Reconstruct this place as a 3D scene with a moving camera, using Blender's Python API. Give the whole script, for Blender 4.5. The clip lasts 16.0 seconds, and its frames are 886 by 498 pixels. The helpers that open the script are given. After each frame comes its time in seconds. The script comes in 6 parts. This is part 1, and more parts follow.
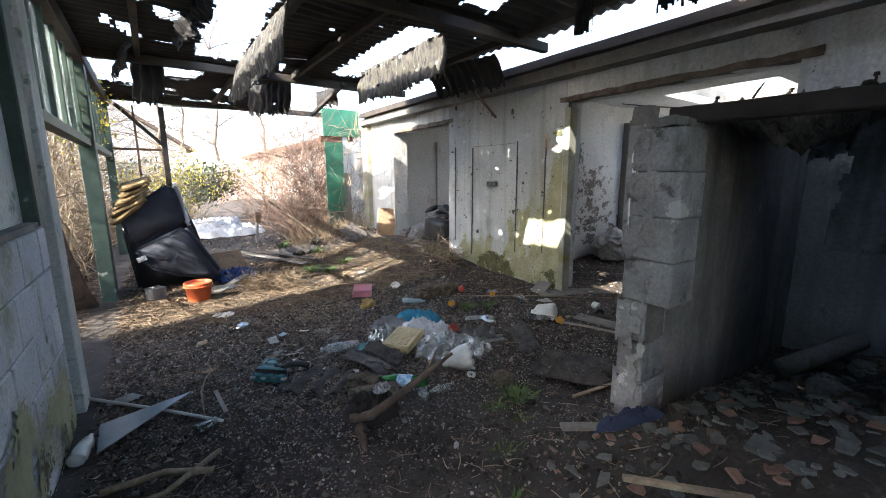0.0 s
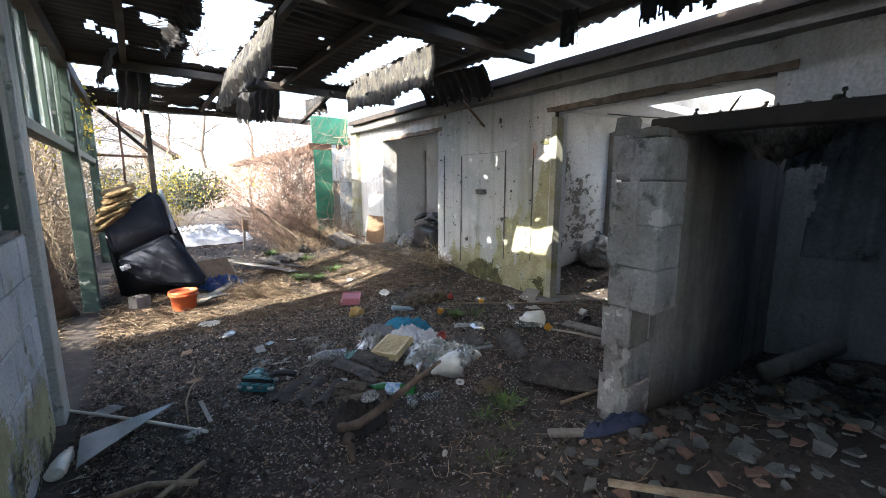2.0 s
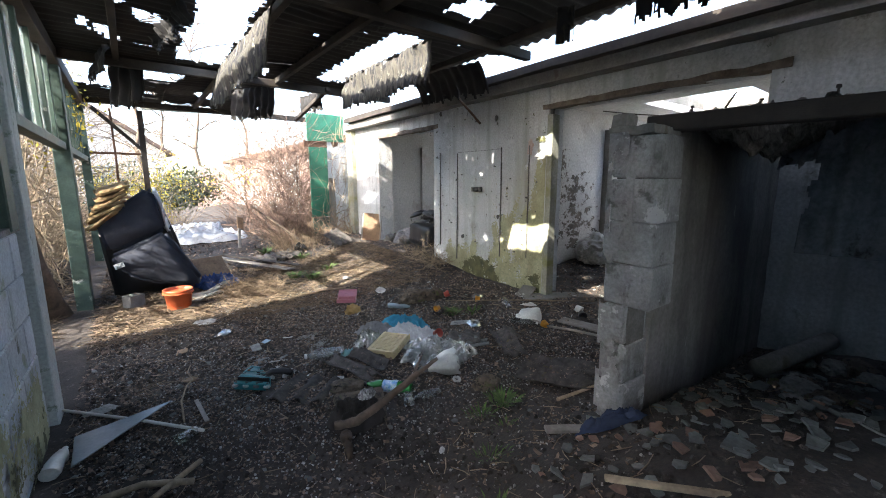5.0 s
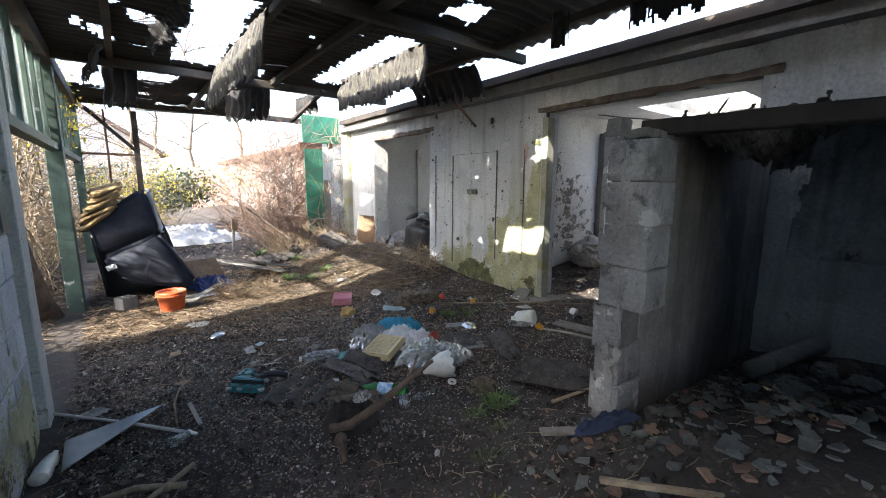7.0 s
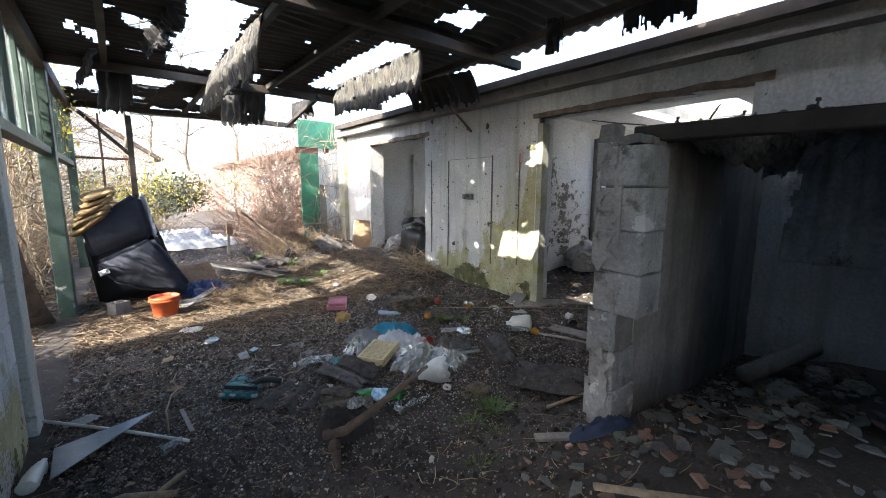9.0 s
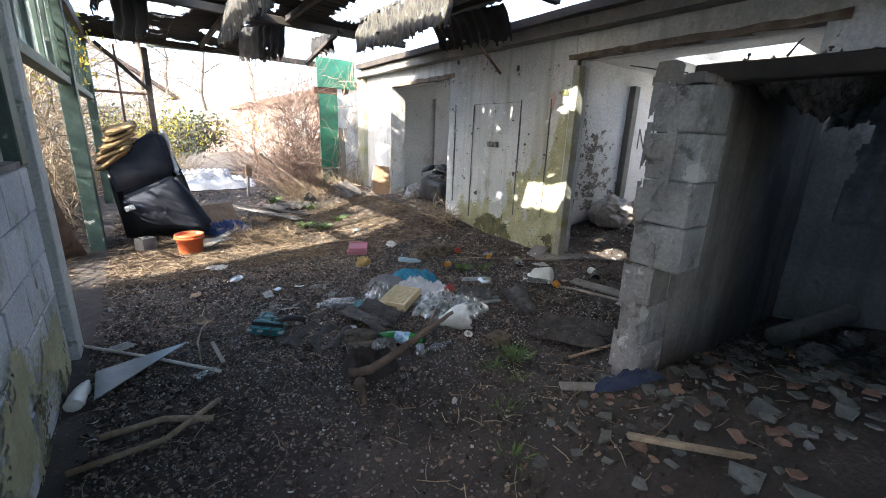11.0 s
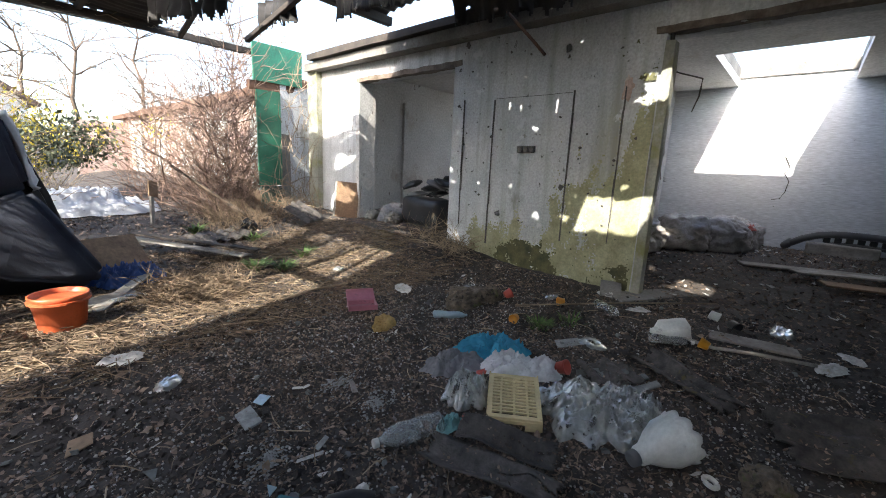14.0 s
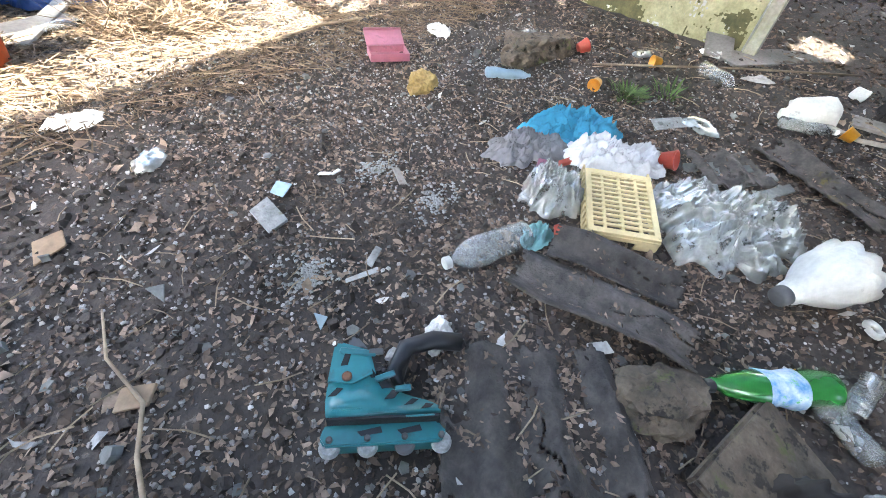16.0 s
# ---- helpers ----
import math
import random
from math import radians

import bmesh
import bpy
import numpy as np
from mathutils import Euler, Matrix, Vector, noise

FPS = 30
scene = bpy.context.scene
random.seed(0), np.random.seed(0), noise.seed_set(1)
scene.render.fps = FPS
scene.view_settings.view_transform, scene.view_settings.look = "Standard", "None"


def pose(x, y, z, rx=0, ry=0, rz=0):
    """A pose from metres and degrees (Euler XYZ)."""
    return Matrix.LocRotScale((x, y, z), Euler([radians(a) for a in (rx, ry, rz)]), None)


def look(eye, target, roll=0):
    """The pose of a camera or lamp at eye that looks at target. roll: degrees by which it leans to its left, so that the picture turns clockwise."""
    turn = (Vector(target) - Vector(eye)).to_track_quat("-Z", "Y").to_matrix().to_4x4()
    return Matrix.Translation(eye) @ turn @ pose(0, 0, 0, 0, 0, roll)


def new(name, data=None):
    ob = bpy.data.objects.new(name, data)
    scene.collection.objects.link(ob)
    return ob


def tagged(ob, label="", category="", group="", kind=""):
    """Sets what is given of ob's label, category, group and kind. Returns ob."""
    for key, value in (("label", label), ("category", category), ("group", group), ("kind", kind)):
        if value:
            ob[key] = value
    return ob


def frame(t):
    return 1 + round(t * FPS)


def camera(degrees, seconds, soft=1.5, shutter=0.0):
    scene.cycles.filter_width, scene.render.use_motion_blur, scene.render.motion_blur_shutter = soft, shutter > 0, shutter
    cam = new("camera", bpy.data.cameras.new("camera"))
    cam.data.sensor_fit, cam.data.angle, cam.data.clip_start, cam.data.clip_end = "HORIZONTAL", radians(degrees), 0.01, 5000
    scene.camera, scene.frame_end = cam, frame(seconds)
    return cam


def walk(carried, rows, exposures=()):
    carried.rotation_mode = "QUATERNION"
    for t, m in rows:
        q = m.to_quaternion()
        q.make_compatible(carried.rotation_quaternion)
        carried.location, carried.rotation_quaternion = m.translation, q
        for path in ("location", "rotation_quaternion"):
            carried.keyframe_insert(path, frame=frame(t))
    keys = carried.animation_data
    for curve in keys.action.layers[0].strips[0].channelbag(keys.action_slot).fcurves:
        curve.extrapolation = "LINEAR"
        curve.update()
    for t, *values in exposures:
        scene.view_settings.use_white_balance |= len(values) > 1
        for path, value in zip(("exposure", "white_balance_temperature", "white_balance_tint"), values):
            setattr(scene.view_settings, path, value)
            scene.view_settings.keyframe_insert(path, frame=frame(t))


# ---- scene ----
cam = camera(95.1, 16.0, soft=1.0)
METRES, EYE, TILT, LEAN, TURN = 3.03, 1.52, 0.0, 0.0, -35.3
ROWS = [
    (0.0, 0.0, 0.0, 0.0, -0.03, -10.08, 0.15),
    (0.5, 0.0008, -0.0007, 0.0011, -0.56, -9.49, 0.05),
    (1.0, 0.0011, -0.0018, 0.0013, -0.78, -9.03, 0.11),
    (1.5, 0.0011, -0.0039, 0.0013, -1.04, -9.08, -0.12),
    (2.0, 0.0021, -0.0048, 0.0015, -1.51, -9.04, -0.02),
    (2.5, 0.0009, -0.0043, 0.0016, -1.41, -8.88, 0.09),
    (3.0, 0.0013, -0.0038, 0.0017, -1.84, -9.0, 0.33),
    (3.5, 0.0002, -0.0049, 0.002, -1.52, -8.65, 0.57),
    (4.0, 0.0002, -0.0042, 0.0015, -1.94, -9.08, 0.38),
    (6.5, 0.0019, -0.0052, 0.0011, -2.22, -9.41, -0.22),
    (7.0, -0.0001, -0.0052, 0.0013, -2.75, -9.05, -0.22),
    (7.5, 0.0019, -0.0045, 0.0022, -2.82, -8.52, -0.23),
    (8.0, 0.0035, -0.005, 0.0027, -2.76, -8.39, -0.38),
    (10.5, 0.0006, -0.0033, -0.001, -4.14, -8.9, -0.14),
    (11.0, -0.0245, 0.0158, -0.0129, -0.82, -15.34, -2.14),
    (11.5, -0.0814, 0.0778, -0.0266, -2.36, -8.25, -1.9),
    (12.0, -0.1292, 0.1449, -0.0386, -0.31, -8.88, -3.74),
    (12.5, -0.1805, 0.2546, -0.0677, 1.62, -6.23, -3.17),
    (13.0, -0.2456, 0.3583, -0.0853, -2.09, -6.73, -4.65),
    (13.5, -0.3222, 0.4661, -0.0933, -13.65, -9.23, -3.31),
    (14.0, -0.3759, 0.5792, -0.1052, -12.91, -11.53, -2.68),
    (14.5, -0.4101, 0.6829, -0.1101, -14.15, -15.14, -6.06),
    (15.0, -0.4301, 0.7654, -0.1227, -16.38, -23.61, -5.36),
    (15.5, -0.4297, 0.7943, -0.1584, -12.97, -38.12, -5.12),
    (16.0, -0.4253, 0.7998, -0.1742, -11.48, -45.4, -5.05),
]
walk(cam, [(t, pose(0, 0, EYE, TILT, LEAN, TURN) @ pose(METRES * x, METRES * y, METRES * z, 90 + pitch, roll, yaw)) for t, x, y, z, yaw, pitch, roll in ROWS],
     [(0.0, 3.1, 6500, 10), (10.5, 3.15, 6500, 10), (11.4, 3.35, 6500, 10), (12.0, 2.95, 6500, 10), (12.5, 2.78, 6500, 10), (14.0, 2.6, 6500, 10), (15.0, 2.85, 6500, 10), (16.0, 4.85, 6650, 9)])


# ---- world and sun ----
SUN = Vector((1.0, 0.21, -0.68)).normalized()
world = bpy.data.worlds.new("world")
scene.world = world
world.use_nodes = True
wt = world.node_tree
sky = wt.nodes.new("ShaderNodeTexSky")
sky.sky_type = "NISHITA"
sky.sun_disc = False
sky.sun_elevation = math.asin(-SUN.z)
sky.sun_rotation = math.atan2(-SUN.x, -SUN.y)
sky.dust_density = 2.5
wt.links.new(sky.outputs[0], wt.nodes["Background"].inputs[0])
wt.nodes["Background"].inputs[1].default_value = 0.15
sun = new("sun", bpy.data.lights.new("sun", "SUN"))
sun.data.energy, sun.data.angle, sun.data.color = 3.0, radians(0.5), (1.0, 0.94, 0.84)
sun.matrix_world = look((-20, -3, 14), Vector((-20, -3, 14)) + SUN)


# ---- materials ----
def mat(name, low, high, scale=3.0, rough=0.85, bump=0.4, fine=60.0, metal=0.0, spots=None, spot_scale=4.0, spot_at=0.58, soft=0.07, gritty=0.45, vary=0.0, stretch=(1, 1, 1), alpha=1.0, trans=0.0, streak=None, stains=()):
    """A worn surface: two tones mixed by coarse and fine noise, optional spots (moss, rust, dirt) and variation from piece to piece."""
    m = bpy.data.materials.new(name)
    m.use_nodes = True
    t = m.node_tree
    b = t.nodes["Principled BSDF"]
    b.inputs["Roughness"].default_value, b.inputs["Metallic"].default_value = rough, metal
    b.inputs["Alpha"].default_value, b.inputs["Transmission Weight"].default_value = alpha, trans
    co = t.nodes.new("ShaderNodeTexCoord")
    mp = t.nodes.new("ShaderNodeMapping")
    mp.inputs["Scale"].default_value = stretch
    t.links.new(co.outputs["Object"], mp.inputs["Vector"])

    def noisy(sc, detail=6.0, r=0.6):
        n = t.nodes.new("ShaderNodeTexNoise")
        n.inputs["Scale"].default_value, n.inputs["Detail"].default_value, n.inputs["Roughness"].default_value = sc, detail, r
        t.links.new(mp.outputs[0], n.inputs["Vector"])
        return n.outputs["Fac"]

    def mix(fac, a, c, kind="MIX"):
        n = t.nodes.new("ShaderNodeMix")
        n.data_type, n.blend_type = "RGBA", kind
        for v, k in ((fac, 0), (a, 6), (c, 7)):
            if isinstance(v, (int, float)):
                n.inputs[k].default_value = v
            elif isinstance(v, tuple):
                n.inputs[k].default_value = (*v, 1)
            else:
                t.links.new(v, n.inputs[k])
        return n.outputs[2]

    def steps(v, a, c):
        n = t.nodes.new("ShaderNodeMapRange")
        n.inputs[1].default_value, n.inputs[2].default_value = a, c
        t.links.new(v, n.inputs[0])
        return n.outputs[0]

    coarse, grain = noisy(scale), noisy(fine, 4.0)
    colour = mix(steps(coarse, 0.32, 0.68), low, high)
    colour = mix(steps(grain, 0.25, 0.8), mix(gritty, colour, (0.02, 0.02, 0.02)), colour)
    if streak:
        mp2 = t.nodes.new("ShaderNodeMapping")
        mp2.inputs["Scale"].default_value = (1, 1, 0.06)
        t.links.new(co.outputs["Object"], mp2.inputs["Vector"])
        n = t.nodes.new("ShaderNodeTexNoise")
        n.inputs["Scale"].default_value, n.inputs["Detail"].default_value = 7.0, 5.0
        t.links.new(mp2.outputs[0], n.inputs["Vector"])
        colour = mix(steps(n.outputs["Fac"], 0.5, 0.75), colour, streak)
    if spots:
        n = noisy(spot_scale, 8.0, 0.68)
        colour = mix(steps(n, spot_at, spot_at + soft), colour, spots)
    for tone, sc, at, width, scaling in stains:
        mp3 = t.nodes.new("ShaderNodeMapping")
        mp3.inputs["Scale"].default_value = scaling
        mp3.inputs["Location"].default_value = (sc, sc * 0.7, 1.3 * sc)
        t.links.new(co.outputs["Object"], mp3.inputs["Vector"])
        n = t.nodes.new("ShaderNodeTexNoise")
        n.inputs["Scale"].default_value, n.inputs["Detail"].default_value, n.inputs["Roughness"].default_value = sc, 9.0, 0.66
        t.links.new(mp3.outputs[0], n.inputs["Vector"])
        colour = mix(steps(n.outputs["Fac"], at, at + width), colour, tone)
    if vary:
        info = t.nodes.new("ShaderNodeObjectInfo")
        geo = t.nodes.new("ShaderNodeNewGeometry")
        add = t.nodes.new("ShaderNodeMath")
        add.operation = "ADD"
        t.links.new(info.outputs["Random"], add.inputs[0])
        t.links.new(geo.outputs["Random Per Island"], add.inputs[1])
        frac = t.nodes.new("ShaderNodeMath")
        frac.operation = "FRACT"
        t.links.new(add.outputs[0], frac.inputs[0])
        n = t.nodes.new("ShaderNodeHueSaturation")
        t.links.new(colour, n.inputs["Color"])
        r = t.nodes.new("ShaderNodeMapRange")
        r.inputs[3].default_value, r.inputs[4].default_value = 1 - vary, 1 + vary
        t.links.new(frac.outputs[0], r.inputs[0])
        t.links.new(r.outputs[0], n.inputs["Value"])
        colour = n.outputs[0]
    t.links.new(colour, b.inputs["Base Color"])
    if bump:
        bp = t.nodes.new("ShaderNodeBump")
        bp.inputs["Strength"].default_value, bp.inputs["Distance"].default_value = bump, 0.01
        t.links.new(mix(0.5, coarse, grain), bp.inputs["Height"])
        t.links.new(bp.outputs[0], b.inputs["Normal"])
    return m


SOIL = mat("soil", (0.032, 0.025, 0.020), (0.098, 0.077, 0.062), 2.2, 0.95, 1.0, 60, gritty=0.8, spots=(0.135, 0.115, 0.095), spot_scale=22, spot_at=0.6)
PLASTER = mat("plaster", (0.52, 0.54, 0.54), (0.76, 0.77, 0.76), 1.6, 0.9, 0.35, 40, spots=(0.24, 0.23, 0.20), spot_scale=3.2, spot_at=0.61, streak=(0.33, 0.34, 0.32),
              stains=(((0.22, 0.21, 0.18), 2.4, 0.58, 0.10, (1, 1, 0.6)), ((0.10, 0.095, 0.085), 9.0, 0.66, 0.04, (1, 1, 0.8))))
INNER = mat("limewash", (0.66, 0.65, 0.62), (0.83, 0.82, 0.79), 1.1, 0.9, 0.3, 30, spots=(0.42, 0.36, 0.30), spot_scale=1.7, spot_at=0.6, soft=0.15, stains=(((0.30, 0.24, 0.19), 1.4, 0.60, 0.16, (1, 1, 0.8)), ((0.14, 0.12, 0.10), 7.0, 0.66, 0.05, (1, 1, 0.7))))
GREYWALL = mat("grey_wash", (0.68, 0.71, 0.74), (0.81, 0.83, 0.85), 1.5, 0.85, 0.3, 35, spots=(0.40, 0.43, 0.46), spot_scale=2.2, spot_at=0.56, soft=0.2, stretch=(1, 0.3, 2.2), stains=(((0.13, 0.13, 0.14), 3.0, 0.66, 0.05, (1, 0.5, 1.6)), ((0.10, 0.10, 0.10), 16.0, 0.70, 0.03, (1, 1, 0.6))))
CONCRETE = mat("concrete", (0.15, 0.145, 0.13), (0.30, 0.285, 0.26), 2.5, 0.95, 0.7, 50, spots=(0.14, 0.12, 0.10), spot_scale=5)
PIER = mat("mossy_white_plaster", (0.48, 0.51, 0.53), (0.72, 0.74, 0.75), 1.3, 0.9, 0.4, 45, spots=(0.20, 0.19, 0.16), spot_scale=6.0, spot_at=0.63, streak=(0.27, 0.28, 0.25),
           stains=(((0.34, 0.33, 0.20), 0.9, 0.62, 0.20, (1, 1, 0.35)), ((0.20, 0.20, 0.15), 2.2, 0.62, 0.14, (1, 1, 0.4)), ((0.52, 0.54, 0.55), 3.1, 0.60, 0.03, (1, 1, 1)), ((0.07, 0.065, 0.055), 9.0, 0.63, 0.05, (1, 1, 0.6))))
MOSSWALL = mat("mossy_plaster", (0.28, 0.28, 0.22), (0.46, 0.46, 0.39), 2.4, 0.95, 0.5, 40, spots=(0.22, 0.22, 0.10), spot_scale=3.0, spot_at=0.5, soft=0.15)
BLOCK = mat("block", (0.27, 0.27, 0.265), (0.48, 0.48, 0.47), 4.0, 0.95, 0.6, 70, spots=(0.13, 0.13, 0.12), spot_scale=6, vary=0.14, stains=(((0.10, 0.10, 0.08), 3.0, 0.56, 0.12, (1, 1, 0.5)), ((0.50, 0.50, 0.49), 5.0, 0.60, 0.02, (1, 1, 1))))
WHITEBLOCK = mat("painted_block", (0.46, 0.50, 0.54), (0.66, 0.69, 0.72), 2.4, 0.85, 0.4, 60, spots=(0.26, 0.29, 0.22), spot_scale=3.5, spot_at=0.58, vary=0.1, stains=(((0.20, 0.22, 0.14), 1.6, 0.54, 0.14, (1, 1, 0.7)), ((0.10, 0.10, 0.08), 7.0, 0.64, 0.05, (1, 1, 0.7))))
# Near-black tone puts the corner's deep shade into the colour.
SHADEWALL = mat("shade_dark_wall", (0.05, 0.047, 0.044), (0.15, 0.145, 0.14), 2.0, 0.95, 0.5, 40, stains=(((0.28, 0.27, 0.26), 1.2, 0.54, 0.2, (1, 1, 0.3)),))
# Grey-brown render with darker vertical streaks and patches.
CORNERWALL = mat("dark_streaked_render", (0.17, 0.163, 0.15), (0.33, 0.315, 0.29), 1.6, 0.95, 0.5, 40, streak=(0.06, 0.057, 0.054), stains=(((0.07, 0.065, 0.06), 1.3, 0.52, 0.22, (1, 1, 0.4)), ((0.36, 0.35, 0.33), 5.0, 0.66, 0.06, (1, 1, 0.3))))
MORTAR = mat("mortar", (0.14, 0.13, 0.12), (0.26, 0.25, 0.23), 6.0, 0.95, 0.6, 80)
OLDWOOD = mat("old_timber", (0.022, 0.018, 0.015), (0.070, 0.055, 0.043), 3.0, 0.9, 0.6, 25, stretch=(1, 1, 1), vary=0.2)
DARKSHEET = mat("bitumen_sheet", (0.012, 0.0115, 0.012), (0.036, 0.033, 0.032), 4.0, 0.85, 0.4, 40, spots=(0.06, 0.055, 0.04), spot_scale=3.0, spot_at=0.64, vary=0.25)
WORNSHEET = mat("weathered_sheet", (0.022, 0.021, 0.020), (0.13, 0.118, 0.085), 7.0, 0.95, 0.9, 34, spots=(0.015, 0.015, 0.016), spot_scale=7, spot_at=0.50, stretch=(2.4, 2.4, 0.5), stains=(((0.24, 0.23, 0.19), 11, 0.60, 0.06, (1, 1, 0.35)), ((0.02, 0.02, 0.02), 4, 0.56, 0.05, (1, 1, 0.6))))
WHITEPAINT = mat("white_paint", (0.42, 0.46, 0.44), (0.66, 0.69, 0.66), 3.0, 0.7, 0.25, 50, spots=(0.16, 0.20, 0.15), spot_scale=6, spot_at=0.57, streak=(0.24, 0.29, 0.24))
GREENPAINT = mat("green_paint", (0.025, 0.055, 0.042), (0.07, 0.125, 0.095), 4.0, 0.6, 0.3, 50, spots=(0.42, 0.44, 0.40), spot_scale=7, spot_at=0.62)
BRIGHTGREEN = mat("green_door_paint", (0.015, 0.13, 0.075), (0.035, 0.23, 0.13), 3.0, 0.5, 0.2, 40, spots=(0.12, 0.14, 0.10), spot_scale=5, spot_at=0.62)
RUST = mat("rusty_iron", (0.07, 0.035, 0.02), (0.17, 0.08, 0.04), 8.0, 0.8, 0.5, 60)
BRICK = mat("brick", (0.44, 0.30, 0.25), (0.62, 0.48, 0.42), 3.0, 0.9, 0.5, 50, spots=(0.50, 0.46, 0.42), spot_scale=3, spot_at=0.6)

GLASS = bpy.data.materials.new("dirty_glass")
GLASS.use_nodes = True
gb = GLASS.node_tree.nodes["Principled BSDF"]
gb.inputs["Base Color"].default_value = (0.75, 0.82, 0.80, 1)
gb.inputs["Roughness"].default_value, gb.inputs["Transmission Weight"].default_value, gb.inputs["IOR"].default_value = 0.25, 0.85, 1.1


# ---- builders ----
def mesh(name, bm, material, smooth=False):
    me = bpy.data.meshes.new(name)
    bm.normal_update()
    bm.to_mesh(me)
    bm.free()
    for m in material if isinstance(material, (list, tuple)) else (material,):
        me.materials.append(m)
    if smooth:
        me.polygons.foreach_set("use_smooth", [True] * len(me.polygons))
    return me


def part(name, bm, material, parent=None, label="", smooth=False):
    ob = new(name, mesh(name, bm, material, smooth) if isinstance(bm, bmesh.types.BMesh) else bm)
    if parent is not None:
        ob.parent = parent
    return tagged(ob, label)


def thing(name, m, label, category, group="", kind=""):
    ob = new(name)
    ob.empty_display_size = 0.1
    ob.matrix_basis = m
    return tagged(ob, label, category, group, kind)


def raw(name, verts, faces, material, smooth=False):
    me = bpy.data.meshes.new(name)
    me.from_pydata([tuple(v) for v in verts], [], [tuple(f) for f in faces])
    me.materials.append(material)
    if smooth:
        me.polygons.foreach_set("use_smooth", [True] * len(me.polygons))
    me.update()
    return me


def box(bm, lo, hi, bevel=0.0, m=None):
    """A box between two corners, its edges rounded, turned by m."""
    mid = [(a + c) / 2 for a, c in zip(lo, hi)]
    size = [abs(c - a) for a, c in zip(lo, hi)]
    vs = bmesh.ops.create_cube(bm, size=1, matrix=Matrix.Translation(mid) @ Matrix.Diagonal((*size, 1)))["verts"]
    if bevel:
        es = list({e for v in vs for e in v.link_edges})
        vs = list({v for f in bmesh.ops.bevel(bm, geom=es, offset=bevel, segments=1, affect="EDGES")["faces"] for v in f.verts} | {v for v in vs if v.is_valid})
    if m is not None:
        bmesh.ops.transform(bm, matrix=m, verts=vs)
    return vs


def boxes(*pairs, bevel=0.0):
    bm = bmesh.new()
    for lo, hi in pairs:
        box(bm, lo, hi, bevel)
    return bm


def rough_up(bm, amount, cuts=0, scale=4.0, seed=0.0):
    """Breaks up the straight faces of a mesh so that its edges look worn."""
    if cuts:
        bmesh.ops.subdivide_edges(bm, edges=bm.edges[:], cuts=cuts, use_grid_fill=True)
    for v in bm.verts:
        v.co += noise.noise_vector(v.co * scale + Vector((seed, seed * 2, 0))) * amount
    return bm


def tube(points, radii, sides=6, closed=True):
    """Vertices and faces of a tapering tube along points."""
    verts, faces = [], []
    n = len(points)
    for i, p in enumerate(points):
        p = Vector(p)
        d = (Vector(points[min(i + 1, n - 1)]) - Vector(points[max(i - 1, 0)])).normalized()
        a = d.orthogonal().normalized()
        c = d.cross(a)
        r = radii[i] if hasattr(radii, "__len__") else radii
        for k in range(sides):
            w = 2 * math.pi * k / sides
            verts.append(p + (a * math.cos(w) + c * math.sin(w)) * r)
    for i in range(n - 1):
        for k in range(sides):
            a, c = i * sides + k, i * sides + (k + 1) % sides
            faces.append((a, c, c + sides, a + sides))
    if closed:
        faces.append(tuple(range(sides))[::-1])
        faces.append(tuple(range((n - 1) * sides, n * sides)))
    return verts, faces


class Heap:
    """Collects many small pieces into one mesh."""

    def __init__(self):
        self.v, self.f = [], []

    def add(self, verts, faces):
        k = len(self.v)
        self.v += verts
        self.f += [tuple(i + k for i in f) for f in faces]

    def mesh(self, name, material, smooth=False):
        return raw(name, self.v, self.f, material, smooth)


def step(a, c, v):
    v = min(max((v - a) / (c - a), 0.0), 1.0)
    return v * v * (3 - 2 * v)


def ground_z(x, y, fine=True):
    """Height of the ground: a rubble heap by the door, earth banked against the wall."""
    z = 0.03 + 0.10 * step(2.0, 4.0, x) + 0.20 * step(4.2, 6.0, y) * step(1.8, 4.0, x) + 0.12 * step(6, 11, y)
    z += 0.47 * math.exp(-(((x - 1.6) / 1.25) ** 2 + ((y - 0.2) / 0.95) ** 2)) + 0.22 * step(1.6, -0.5, y) * step(-0.6, 0.4, x)
    z += 0.07 * step(4.0, 6.6, x) * step(-4, -3, y) * step(8.4, 8.0, y) * step(9.6, 8.6, x)
    z += 0.035 * noise.noise((x * 0.9, y * 0.9, 3.1))
    if fine:
        z += 0.016 * noise.noise((x * 4, y * 4, 0)) + 0.010 * noise.noise((x * 13, y * 13, 5))
    return z


# ---- the ground ----
def spread(lo, hi, fine, far):
    mid = list(np.arange(lo, hi, fine))
    up, down, d = [], [], fine
    while (up[-1] if up else hi) < far:
        d *= 1.35
        up.append((up[-1] if up else hi) + d)
        down.append((down[-1] if down else lo) - d)
    return down[::-1] + mid + up


gx, gy = spread(-0.9, 5.6, 0.035, 500), spread(-0.6, 9.0, 0.035, 500)
verts = [(x, y, ground_z(x, y) if abs(x) < 40 and abs(y) < 40 else 0.1) for y in gy for x in gx]
w = len(gx)
faces = [(j * w + i, j * w + i + 1, (j + 1) * w + i + 1, (j + 1) * w + i) for j in range(len(gy) - 1) for i in range(w - 1)]
tagged(new("ground", raw("ground", verts, faces, SOIL, True)), "dark trodden earth floor littered with dry leaves and rubbish", "ground", kind="structure")

